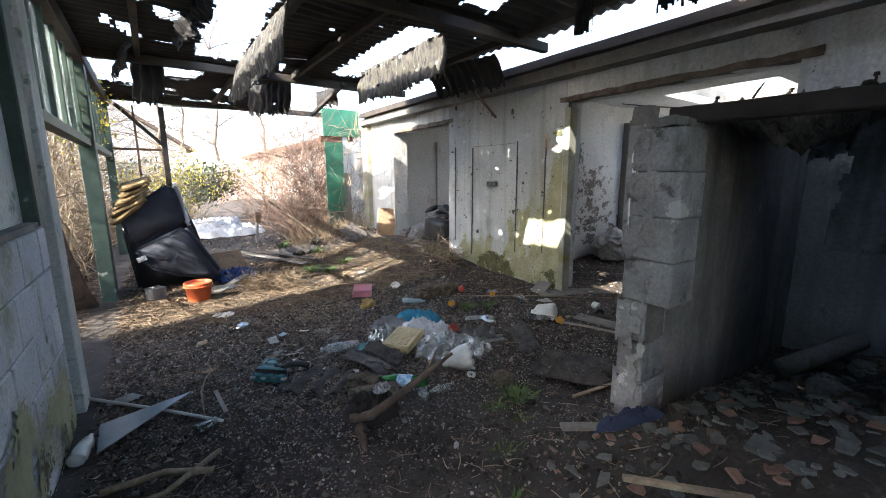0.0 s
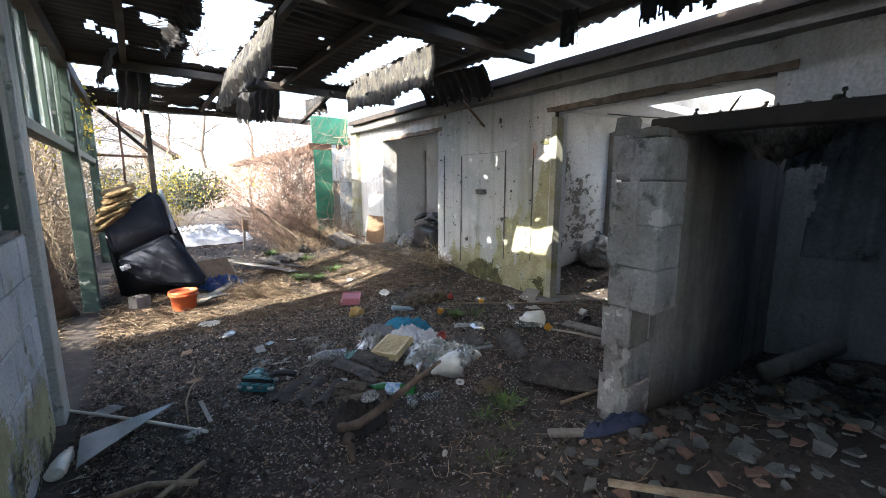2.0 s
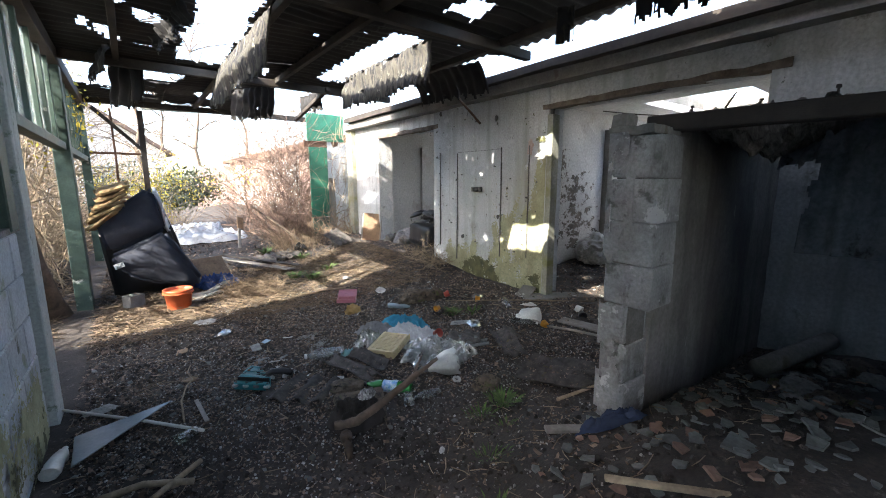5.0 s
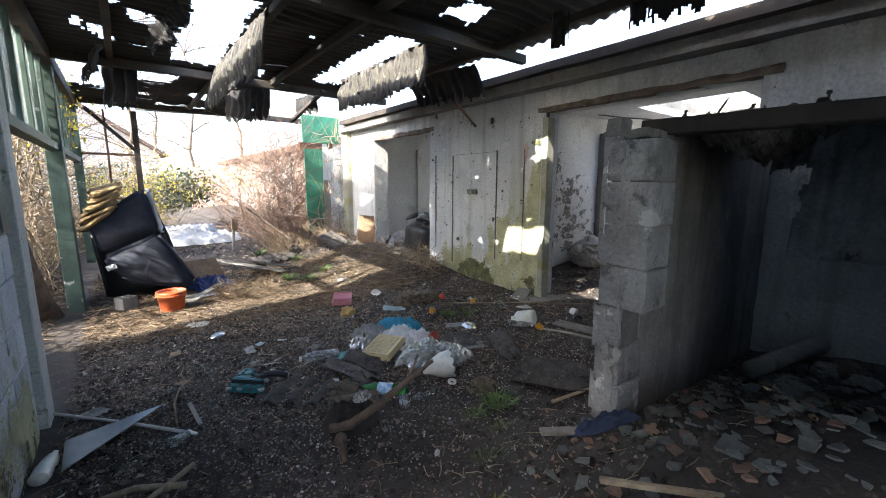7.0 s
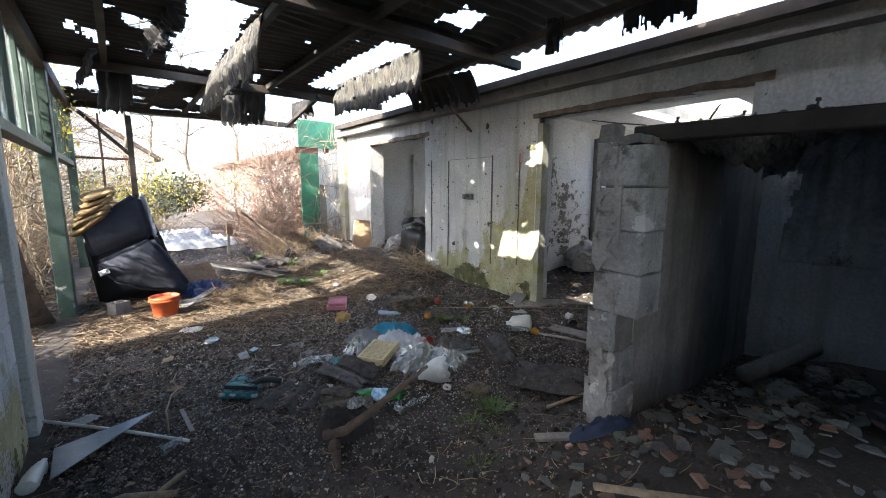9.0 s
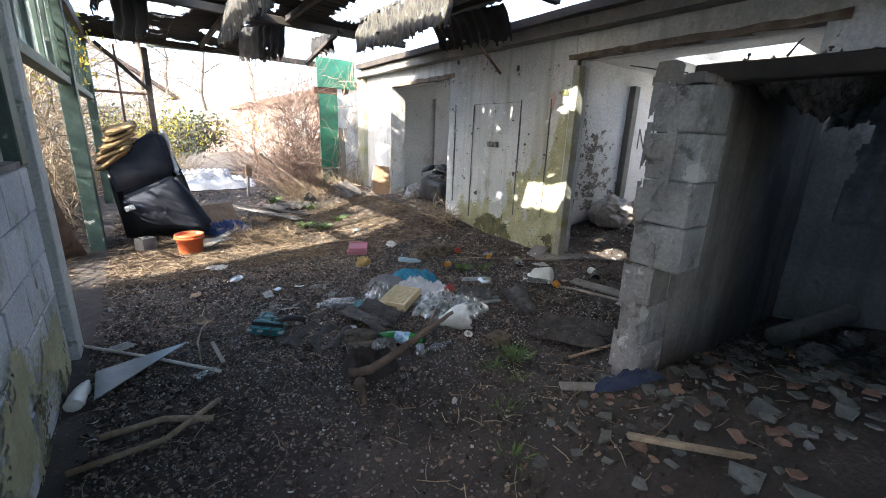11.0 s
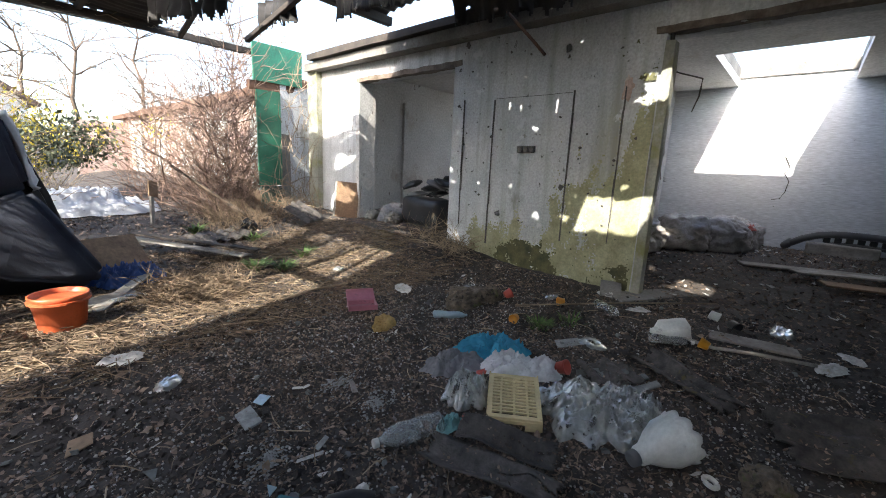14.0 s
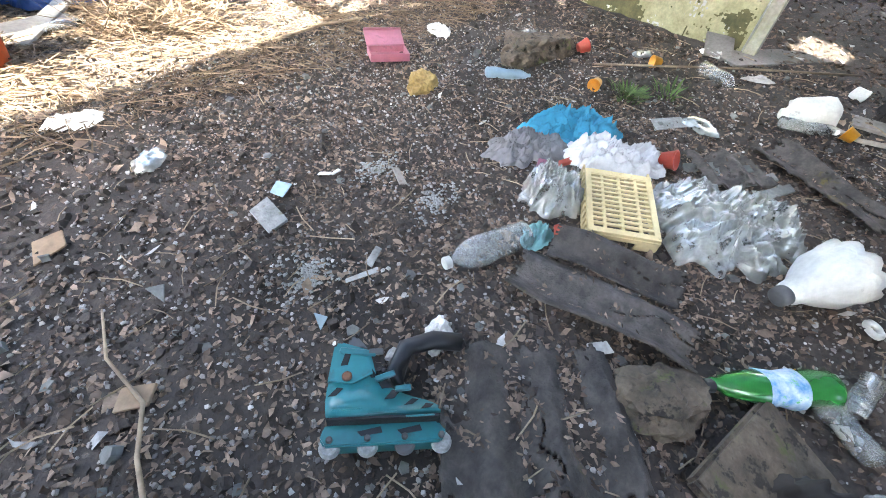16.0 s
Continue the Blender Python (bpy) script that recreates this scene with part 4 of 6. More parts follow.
OPAL = plastic("opal_glass", (0.72, 0.72, 0.66), 0.3)
FOGGY = plastic("foggy_clear_plastic", (0.80, 0.82, 0.78), 0.12, 0.75)
FOGGY.node_tree.nodes["Principled BSDF"].inputs["IOR"].default_value = 1.12
FOGGY.node_tree.nodes["Principled BSDF"].inputs["Coat Weight"].default_value = 1.0
FILM = mat("dirty_film", (0.24, 0.245, 0.22), (0.52, 0.53, 0.49), 16, 0.16, 0.15, 55, gritty=0.05, spots=(0.26, 0.25, 0.22), spot_scale=12, spot_at=0.62, trans=0.6)
BLUECLOTH = plastic("blue_cloth", (0.03, 0.27, 0.42), 0.8)
WHITECLOTH = plastic("white_cloth", (0.68, 0.69, 0.70), 0.8)
GREYCLOTH = plastic("grey_cloth", (0.22, 0.22, 0.23), 0.8)
GREENPET = plastic("green_plastic", (0.05, 0.34, 0.07), 0.2, 0.4)
LABELBLUE = mat("blue_white_label", (0.10, 0.30, 0.58), (0.70, 0.78, 0.82), 38, 0.35, 0.1, 60, gritty=0.15, spots=(0.12, 0.45, 0.16), spot_scale=30, spot_at=0.58)
BLUEPRINT = plastic("blue_print", (0.05, 0.13, 0.45), 0.4)
BLACKP = plastic("black_plastic", (0.012, 0.012, 0.013), 0.45)
NAVY = mat("navy_upholstery", (0.030, 0.034, 0.046), (0.050, 0.056, 0.074), 5, 1.0, 0.5, 160, gritty=0.2, spots=(0.085, 0.085, 0.09), spot_scale=3, spot_at=0.60, soft=0.2)
NAVY.node_tree.nodes["Principled BSDF"].inputs["Specular IOR Level"].default_value = 0.15
FOAM = mat("yellowed_foam", (0.20, 0.13, 0.06), (0.44, 0.31, 0.15), 5, 0.95, 0.6, 60, spots=(0.18, 0.12, 0.06), spot_scale=6)
CARD = mat("old_cardboard", (0.24, 0.16, 0.10), (0.40, 0.29, 0.19), 4, 0.95, 0.3, 40, spots=(0.12, 0.09, 0.06), spot_scale=5)
PALEWOOD = mat("pale_board", (0.22, 0.20, 0.17), (0.46, 0.43, 0.38), 4, 0.9, 0.3, 40, spots=(0.2, 0.17, 0.13), spot_scale=5, vary=0.2)
BROWNWOOD = mat("brown_board", (0.20, 0.12, 0.07), (0.36, 0.23, 0.13), 5, 0.8, 0.3, 40, spots=(0.1, 0.07, 0.04), spot_scale=6)
PINK = plastic("pink_plastic", (0.42, 0.15, 0.20), 0.4, 0.2)
REDP = plastic("red_plastic", (0.42, 0.06, 0.035), 0.5)
YELP = plastic("amber_plastic", (0.75, 0.33, 0.02), 0.4)
BLUETARP = plastic("blue_tarpaulin", (0.02, 0.065, 0.22), 0.45)
SLATE = mat("fibre_slate", (0.10, 0.108, 0.102), (0.24, 0.25, 0.235), 6, 0.9, 0.5, 60, spots=(0.12, 0.13, 0.10), spot_scale=8, vary=0.3)
CLAY = mat("clay_tile", (0.24, 0.13, 0.09), (0.38, 0.24, 0.18), 6, 0.9, 0.5, 60, vary=0.3)
ROCK = mat("mossy_stone", (0.06, 0.046, 0.032), (0.19, 0.15, 0.105), 14, 0.95, 1.0, 70, spots=(0.085, 0.095, 0.035), spot_scale=9, spot_at=0.58, stains=(((0.03, 0.025, 0.02), 22, 0.56, 0.06, (1, 1, 1)),))
PAPER = mat("wet_paper", (0.42, 0.41, 0.38), (0.68, 0.67, 0.63), 9, 0.9, 0.3, 60, spots=(0.35, 0.31, 0.26), spot_scale=14, vary=0.2)

# inline skate lying on its side
skate = thing("inline_skate", on_ground(0.44, 3.035, 0.03, 0, 0, -42) @ Matrix.Scale(0.88, 4), "teal plastic inline skate lying on its side in the dirt", "skate")
part("boot", plate(((0.0, 0.07), (-0.005, 0.12), (0.0, 0.175), (0.10, 0.188), (0.13, 0.16), (0.16, 0.135), (0.205, 0.115), (0.25, 0.102), (0.278, 0.085), (0.275, 0.066), (0.02, 0.062)), 0.085, 0.007), TEAL, skate, "", True)
part("cuff", plate(((-0.004, 0.15), (0.004, 0.265), (0.02, 0.272), (0.098, 0.245), (0.118, 0.17), (0.06, 0.14)), 0.091, 0.008), TEAL, skate, "teal ankle cuff with ventilation slots")
part("liner", plate(((0.035, 0.25), (0.04, 0.295), (0.06, 0.30), (0.095, 0.255)), 0.075, 0.008), GREYRUB, skate, "grey padded liner")
part("frame", plate(((-0.005, 0.055), (0.0, 0.064), (0.27, 0.06), (0.29, 0.035), (0.275, 0.012), (0.0, 0.012), (-0.012, 0.03)), 0.055, 0.004), TEAL, skate, "teal wheel frame with two cut-outs")
# Black plates laid on the frame paint the shade inside its cut-outs.
for x in (0.075, 0.17):
    part("cut_out", plate(((x, 0.042), (x + 0.055, 0.052), (x + 0.06, 0.038), (x + 0.01, 0.032)), 0.003, 0), BLACKP, skate).location.z = 0.056
for k in range(4):
    x = 0.012 + 0.088 * k
    wheel = part("wheel", lathe(((0.008, -0.010), (0.020, -0.010), (0.0255, -0.004), (0.0255, 0.004), (0.020, 0.010), (0.008, 0.010)), 20, pose(x, 0.016, 0.036)), WHEELW if k != 2 else GREYRUB, skate, "dirty white wheel")
    part("bolt", lathe(((0.008, 0.0), (0.008, 0.008), (0.005, 0.011)), 10, pose(x, 0.026, 0.053)), GREYRUB, wheel)
# Near-black plates and a strip paint the shade in slots and sole gap.
VOID = mat("void_shade", (0.006, 0.008, 0.009), (0.02, 0.022, 0.024), 20, 0.95, 0.3, 80)
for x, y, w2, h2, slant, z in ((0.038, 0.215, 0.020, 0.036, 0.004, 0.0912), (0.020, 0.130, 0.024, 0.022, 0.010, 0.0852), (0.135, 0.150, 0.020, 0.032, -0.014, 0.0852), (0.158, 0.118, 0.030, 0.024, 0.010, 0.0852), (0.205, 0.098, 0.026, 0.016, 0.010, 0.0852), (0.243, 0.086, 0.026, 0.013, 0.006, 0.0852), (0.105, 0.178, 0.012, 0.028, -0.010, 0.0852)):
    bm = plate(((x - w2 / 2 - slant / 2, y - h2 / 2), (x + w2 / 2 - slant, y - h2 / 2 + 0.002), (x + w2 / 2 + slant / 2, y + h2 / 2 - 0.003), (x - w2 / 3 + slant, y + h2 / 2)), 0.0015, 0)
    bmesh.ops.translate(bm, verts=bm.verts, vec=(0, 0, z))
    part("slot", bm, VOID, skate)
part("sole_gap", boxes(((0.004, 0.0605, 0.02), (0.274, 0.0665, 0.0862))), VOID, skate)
for x, y in ((0.015, 0.1), (0.10, 0.09), (0.19, 0.078)):
    part("ridge", boxes(((x, y - 0.018, 0.0845), (x + 0.07, y - 0.013, 0.0885)), bevel=0.0015), TEAL, skate)
part("buckle", boxes(((0.095, 0.225, 0.09), (0.135, 0.242, 0.099)), bevel=0.003), GREYRUB, skate, "grey ratchet buckle")
part("pivot", lathe(((0.013, 0), (0.013, 0.005), (0.008, 0.008)), 12, pose(0.045, 0.165, 0.094)), RUST, skate, "rusty pivot bolt")
for p, q in (((0.02, 0.242), (0.115, 0.228)), ((0.115, 0.155), (0.165, 0.172)), ((0.165, 0.128), (0.205, 0.132))):
    d = Vector((q[0] - p[0], q[1] - p[1], 0))
    bm = boxes(((0, -0.008, 0), (d.length, 0.008, 0.01)), bevel=0.003)
    bmesh.ops.transform(bm, matrix=Matrix.Translation((p[0], p[1], 0.088)) @ pose(0, 0, 0, 0, 0, math.degrees(math.atan2(d.y, d.x))), verts=bm.verts)
    part("strap", bm, DARKTEAL, skate)

# slotted crate
crate = thing("plastic_crate", pose(1.68, 2.985, 0.075, 8, -1, -57), "pale yellow slotted plastic basket lying upside down", "crate")
W, L, Hh = 0.245, 0.315, 0.06
part("rim", boxes(((-W / 2, -L / 2, Hh - 0.012), (W / 2, -L / 2 + 0.022, Hh)), ((-W / 2, L / 2 - 0.022, Hh - 0.012), (W / 2, L / 2, Hh)), ((-W / 2, -L / 2 + 0.022, Hh - 0.012), (-W / 2 + 0.02, L / 2 - 0.022, Hh)), ((W / 2 - 0.02, -L / 2 + 0.022, Hh - 0.012), (W / 2, L / 2 - 0.022, Hh))), CREAM, crate)
for k in range(13):
    y = -L / 2 + 0.045 + k * 0.0225
    part("slat", boxes(((-W / 2 + 0.02, y - 0.0048, Hh - 0.011), (W / 2 - 0.02, y + 0.0048, Hh - 0.002))), CREAM, crate)
for k in range(3):
    x = -W / 4 + k * W / 4
    part("rib", boxes(((x - 0.005, -L / 2 + 0.022, Hh - 0.013), (x + 0.005, L / 2 - 0.022, Hh - 0.003))), CREAM, crate)
for sx in (-1, 1):
    part("side", boxes(*(((sx * W / 2 - 0.004, -L / 2 + 0.03 * k, 0), (sx * W / 2 + 0.004, -L / 2 + 0.03 * k + 0.018, Hh - 0.012)) for k in range(12)), ((sx * W / 2 - 0.005, -L / 2, 0), (sx * W / 2 + 0.005, L / 2, 0.014))), CREAM, crate)
for sy in (-1, 1):
    part("end", boxes(((-W / 2, sy * L / 2 - 0.004, 0), (-0.05, sy * L / 2 + 0.004, Hh - 0.012)), ((0.05, sy * L / 2 - 0.004, 0), (W / 2, sy * L / 2 + 0.004, Hh - 0.012)), ((-0.05, sy * L / 2 - 0.004, Hh - 0.03), (0.05, sy * L / 2 + 0.004, Hh - 0.012))), CREAM, crate)

# lampshade
shade = thing("lampshade", pose(1.70, 2.425, 0.095, 0, 80, -28) @ Matrix.Scale(0.78, 4), "white opal glass lampshade with a scalloped rim lying in rubbish", "lampshade")
sides = 40
bm = lathe(((0.035, 0.0), (0.05, 0.02), (0.055, 0.06), (0.095, 0.13), (0.12, 0.20), (0.125, 0.26), (0.135, 0.29), (0.128, 0.285), (0.118, 0.20)), sides, None,
           lambda v: Vector((v.x * (1 + 0.05 * abs(math.sin(5 * math.atan2(v.y, v.x))) * (v.z > 0.15)), v.y * (1 + 0.05 * abs(math.sin(5 * math.atan2(v.y, v.x))) * (v.z > 0.15)), v.z + 0.025 * abs(math.sin(5 * math.atan2(v.y, v.x))) * (v.z > 0.25))))
part("glass", bm, OPAL, shade, "", True)
part("collar", lathe(((0.03, -0.04), (0.04, -0.035), (0.042, 0.0), (0.036, 0.005)), 20), GREYRUB, shade, "grey lamp collar", True)


def bottle(x, y, rz, length, radius, body, cap, label, seed=0, lift=0.0, sleeve=None):
    """A dented drinks bottle lying on the ground."""
    b = thing("plastic_bottle", on_ground(x, y, radius * 0.75 + lift, 0, 90, rz), label, "bottle", "discarded bottles")
    r, h = radius, length
    prof = [(r * 0.6, 0), (r * 0.95, 0.01), (r, 0.04 * h), (r * 0.94, 0.1 * h), (r, 0.15 * h), (r * 0.97, 0.3 * h), (r, 0.34 * h), (r * 0.96, 0.45 * h), (r, 0.6 * h), (r * 0.9, 0.72 * h), (r * 0.55, 0.86 * h), (r * 0.32, 0.9 * h), (r * 0.32, 0.97 * h)]
    dent = lambda v: v + noise.noise_vector(v * 14 + Vector((seed, 0, 0))) * r * 0.25 - Vector((v.x * 0.15, 0, 0))
    part("body", lathe(prof, 18, None, dent), body, b, "", True)
    if cap:
        part("cap", lathe(((r * 0.38, 0.955 * h), (r * 0.38, 1.02 * h), (r * 0.33, 1.025 * h)), 14), cap, b)
    if sleeve:
        part("label", lathe([(q * 1.03, z) for q, z in prof if 0.28 * h < z < 0.62 * h], 18, None, dent), sleeve, b, "torn blue and white label", True)
    return b


bottle(1.33, 3.14, 163, 0.32, 0.052, FOGGY, OPAL, "foggy clear plastic bottle lying in the dirt", 1)
bottle(1.45, 2.25, 134, 0.35, 0.048, GREENPET, BLACKP, "green plastic bottle with a torn blue label", 2, 0.02, LABELBLUE)
bottle(2.33, 4.13, -45, 0.28, 0.035, plastic("bluish_plastic", (0.35, 0.5, 0.6), 0.3, 0.4), None, "crushed bluish plastic bottle", 3)
bottle(3.40, 3.26, -120, 0.30, 0.045, FOGGY, None, "crushed clear plastic bottle near the doorway", 4)
bottle(2.95, 2.72, -60, 0.27, 0.035, FOGGY, OPAL, "clear plastic bottle on a dark sheet", 5, 0.02)
bottle(1.34, 2.12, 60, 0.24, 0.035, FOGGY, YELP, "foggy bottle with an amber cap", 6)
bottle(2.1, 4.80, 10, 0.25, 0.035, FOGGY, None, "clear plastic bottle beside the pink box", 7)
bottle(0.62, 5.95, 20, 0.27, 0.035, FOGGY, OPAL, "clear plastic bottle beside the boards", 8)
bottle(0.06, 2.60, 20, 0.16, 0.035, FOGGY, None, "short crushed clear bottle", 9)
bottle(-0.48, 2.66, 80, 0.26, 0.04, OPAL, None, "whitish plastic bottle by the block wall", 10)
bottle(1.62, 2.15, 170, 0.2, 0.03, FOGGY, None, "small crushed clear bottle", 12)


def crumpled(name, x, y, w2, d, h, material, label, category, seed, rz=0, n=34, lift=0.01, ragged=0.4, crisp=1.0):
    """A crumpled sheet or cloth thrown on the ground, with ridged folds and a wandering hem."""
    q = Matrix.Rotation(radians(rz), 2)
    rings, spokes = max(10, n // 2), max(24, int(n * 1.6))
    sharp = material is FILM

    def at(i, j):
        a, r = 2 * math.pi * i / spokes, (j / rings) ** 0.8
        c, s2 = math.cos(a), math.sin(a)
        reach = 1 - ragged * (0.45 * abs(noise.noise((c * 1.3, s2 * 1.3, seed + 7))) + 0.35 * noise.noise((c * 3.2, s2 * 3.2, seed + 3)) + 0.12 * noise.noise((c * 9, s2 * 9, seed)))
        u, v = 0.5 * r * reach * c * 1.08, 0.5 * r * reach * s2 * 1.08
        warp = noise.noise_vector((u * 4, v * 4, seed)) * 0.10
        folds = 0.0
        for f, w in ((3.0, 0.42), (6.5, 0.34), (13, 0.20 * crisp), (27, 0.08 * crisp)):
            k = noise.noise(((u + warp.x) * f, (v + warp.y) * f * 1.5, seed + f))
            folds += w * ((1 - 2.2 * abs(k)) if sharp else (0.9 - 2.4 * abs(k)))
        hem = min(1.0, 2.6 * (1 - r)) ** 0.7
        e = q @ Vector((u * w2 + warp.y * 0.12 * w2, v * d + warp.x * 0.12 * d))
        hh = h * (hem * (0.16 + 0.75 * max(-0.1, folds)) + 0.05 * max(0.0, folds))
        return (x + e.x, y + e.y, ground_z(x + e.x, y + e.y) + lift + hh)

    verts = [at(i, j) for j in range(rings + 1) for i in range(spokes)]
    faces = [(j * spokes + i, j * spokes + (i + 1) % spokes, (j + 1) * spokes + (i + 1) % spokes, (j + 1) * spokes + i) for j in range(rings) for i in range(spokes)]
    return tagged(new(name, raw(name, verts, faces, material, True)), label, category)


PATTERN = mat("patterned_cloth", (0.03, 0.03, 0.03), (0.60, 0.60, 0.58), 45, 0.9, 0.3, 90)
crumpled("plastic_film", 1.96, 2.70, 0.56, 0.52, 0.125, FILM, "heap of crumpled dirty clear plastic film", "plastic film", 1.0, -40, 130, 0.01, 0.75, 1.1)
crumpled("plastic_film", 2.10, 2.58, 0.36, 0.34, 0.11, FILM, "heap of crumpled dirty clear plastic film", "plastic film", 8.0, 10, 110, 0.01, 0.75, 1.1)
crumpled("plastic_bag", 1.60, 3.21, 0.28, 0.24, 0.12, FILM, "crumpled whitish plastic bag", "bag", 2.0, 20, 80, 0.01, 0.6, 1.4)
crumpled("blue_cloth", 2.12, 3.42, 0.50, 0.36, 0.15, BLUECLOTH, "crumpled bright blue cloth", "cloth", 3.0, -35, 90, 0.01, 0.85)
crumpled("white_cloth", 2.05, 3.17, 0.48, 0.28, 0.14, WHITECLOTH, "crumpled white cloth with dark marks", "cloth", 4.0, -40, 90, 0.01, 0.85)
crumpled("grey_cloth", 1.80, 3.46, 0.38, 0.26, 0.11, GREYCLOTH, "crumpled dirty grey cloth in rubbish", "cloth", 5.0, -30, 90, 0.01, 0.85)
crumpled("teal_bag", 1.36, 3.12, 0.14, 0.10, 0.06, plastic("teal_film", (0.2, 0.45, 0.45), 0.4), "small crumpled teal plastic bag", "bag", 6.0)
crumpled("blue_tarpaulin", 0.88, 6.62, 0.55, 0.42, 0.20, BLUETARP, "crumpled dark blue tarpaulin", "tarpaulin", 7.0, 10, 80)
crumpled("dark_rag", 1.00, 2.20, 0.36, 0.32, 0.17, plastic("earthy_rag", (0.045, 0.038, 0.032), 0.95), "dirty dark rag over rubble", "rag", 9.0)
crumpled("blue_rag", 1.72, 0.92, 0.30, 0.14, 0.10, plastic("navy_rag", (0.03, 0.05, 0.11), 0.8), "dark blue rag at the foot of the block pier", "rag", 10.0, -40)
crumpled("patterned_cloth", 1.06, 2.18, 0.13, 0.09, 0.06, PATTERN, "small dirty white patterned cloth", "cloth", 11.0, 20, 40, 0.15)
for k, (x, y, s) in enumerate(((0.49, 4.82, .22), (0.6, 4.38, .16), (2.55, 4.72, .22), (3.05, 4.3, .16), (3.35, 1.8, .22), (3.8, 2.05, .26), (3.6, 1.7, .16), (2.7, 3.0, .2), (3.5, 2.95, .18), (3.3, 3.6, .15), (-0.3, 3.3, .18), (2.95, 4.0, .12), (3.75, 3.3, .16), (2.45, 5.6, .12))):
    crumpled("plastic_scrap", x, y, s, s * 0.6, 0.035, FILM if k % 2 else PAPER, "flattened scrap of whitish plastic", "litter", 20.0 + k, 37 * k, 16, 0.012, 0.7)


def sheet_piece(x, y, rz, w2, d, label, seed, lift=0.02, tilt=0.0, wave=0.15):
    """A broken piece of corrugated bitumen roofing on the ground."""
    nx, ny = int(w2 / 0.005), int(d / 0.010)
    q = Matrix.Rotation(radians(rz), 2)

    def at(i, j):
        u, v = (i / nx - 0.5) * w2, (j / ny - 0.5) * d
        e = q @ Vector((u, v))
        px, py = x + e.x, y + e.y
        return (px, py, ground_z(px, py, False) + lift + tilt * (v / d + 0.5) + 0.019 * math.sin(2 * math.pi * u / wave) + 0.03 * noise.noise((u * 4, v * 4, seed)) + 0.008 * noise.noise((u * 22, v * 9, seed)))

    def kept(i, j):
        u, v = 2 * (i + .5) / nx - 1, 2 * (j + .5) / ny - 1
        return abs(u) < 1 - 0.14 * abs(noise.noise((v * 3, seed, 1))) and abs(v) < 1 - 0.25 * abs(noise.noise((u * 5, seed, 4))) and not (abs(u - 0.35 * noise.noise((v * 2.5, seed, 7))) < 0.022 * (0.35 - v) and v < 0.3)

    r2, heap = random.Random(seed), Heap()
    for _ in range(int(260 * w2 * d / 0.16)):
        i, j = r2.uniform(0.08, 0.92) * nx, r2.uniform(0.1, 0.9) * ny
        if not kept(int(i), int(j)) or noise.noise((i * 0.08, j * 0.1, seed)) < 0.08:
            continue
        c, turn, sz = Vector(at(i, j)) + Vector((0, 0, 0.010)), Euler((r2.gauss(0, 0.3), r2.gauss(0, 0.3), r2.uniform(0, 6.3))).to_matrix(), r2.uniform(0.004, 0.013)
        heap.add([c + turn @ Vector(e) * sz for e in ((-1, 0, 0.1), (-0.2, -r2.uniform(0.2, 0.6), 0), (0.6, -0.3, 0.2), (1, 0.1, 0.2), (0.1, r2.uniform(0.2, 0.6), 0))], [(0, 1, 4), (1, 2, 4), (2, 3, 4)])
    tagged(new("leaf_crumbs", heap.mesh("leaf_crumbs", LITTER)), "dry leaf crumbs lying on fallen roofing", "leaf litter", kind="stuff")
    return thick(tagged(new("roofing_piece", grid_mesh("roofing_piece", nx, ny, at, kept, DARKSHEET2)), label, "roofing", "fallen roofing pieces"), 0.006)


LITTER = mat("leaf_litter", (0.075, 0.052, 0.036), (0.27, 0.198, 0.145), 11, 0.95, 0.2, 40, vary=0.85)
DARKSHEET2 = mat("fallen_sheet", (0.034, 0.030, 0.026), (0.125, 0.110, 0.097), 16, 0.9, 1.0, 90, spots=(0.10, 0.085, 0.03), spot_scale=7, spot_at=0.62, vary=0.2, stretch=(1, 1, 1))
sheet_piece(0.84, 2.77, -45, 0.46, 0.38, "broken black corrugated roofing sheet with moss", 1.0)
sheet_piece(1.25, 2.82, 13, 0.21, 0.54, "long black corrugated roofing strip with moss", 2.0, 0.04)
sheet_piece(1.42, 2.86, 17, 0.13, 0.42, "long black corrugated roofing strip with moss", 3.0, 0.05)
sheet_piece(2.62, 2.42, -29, 0.26, 0.6, "long black corrugated roofing strip with moss", 4.0, 0.03)
sheet_piece(2.38, 2.78, -40, 0.3, 0.26, "small black corrugated roofing piece", 5.0, 0.04)
sheet_piece(2.45, 1.75, 20, 0.5, 0.6, "broken black corrugated roofing sheet", 6.0, 0.04)
sheet_piece(2.1, 7.9, 10, 0.9, 0.6, "black corrugated roofing sheet in the weeds", 7.0, 0.06)
sheet_piece(3.2, 7.6, 30, 0.5, 0.4, "black corrugated roofing sheet in the weeds", 8.0, 0.06, 0.25)
sheet_piece(1.93, 3.35, 60, 0.06, 0.6, "narrow black edge strip of roofing", 9.0, 0.02)


def stone(x, y, s, material, label, seed=0.0, lift=0.0, rz=0.0, category="stone"):
    bm = bmesh.new()
    bmesh.ops.create_icosphere(bm, subdivisions=4, radius=1)
    for v in bm.verts:
        v.co *= 1 + 0.35 * noise.noise(v.co * 1.3 + Vector((seed, 0, 0))) + 0.16 * noise.noise(v.co * 4 + Vector((seed, 0, 0))) + 0.13 * noise.noise(v.co * 10)
        v.co = Vector((v.co.x * s[0], v.co.y * s[1], v.co.z * s[2]))
    bmesh.ops.transform(bm, matrix=on_ground(x, y, s[2] * 0.4 + lift, 0, 0, rz), verts=bm.verts)
    return tagged(part("stone" if category == "stone" else "rubble_lump", bm, material), label, category)


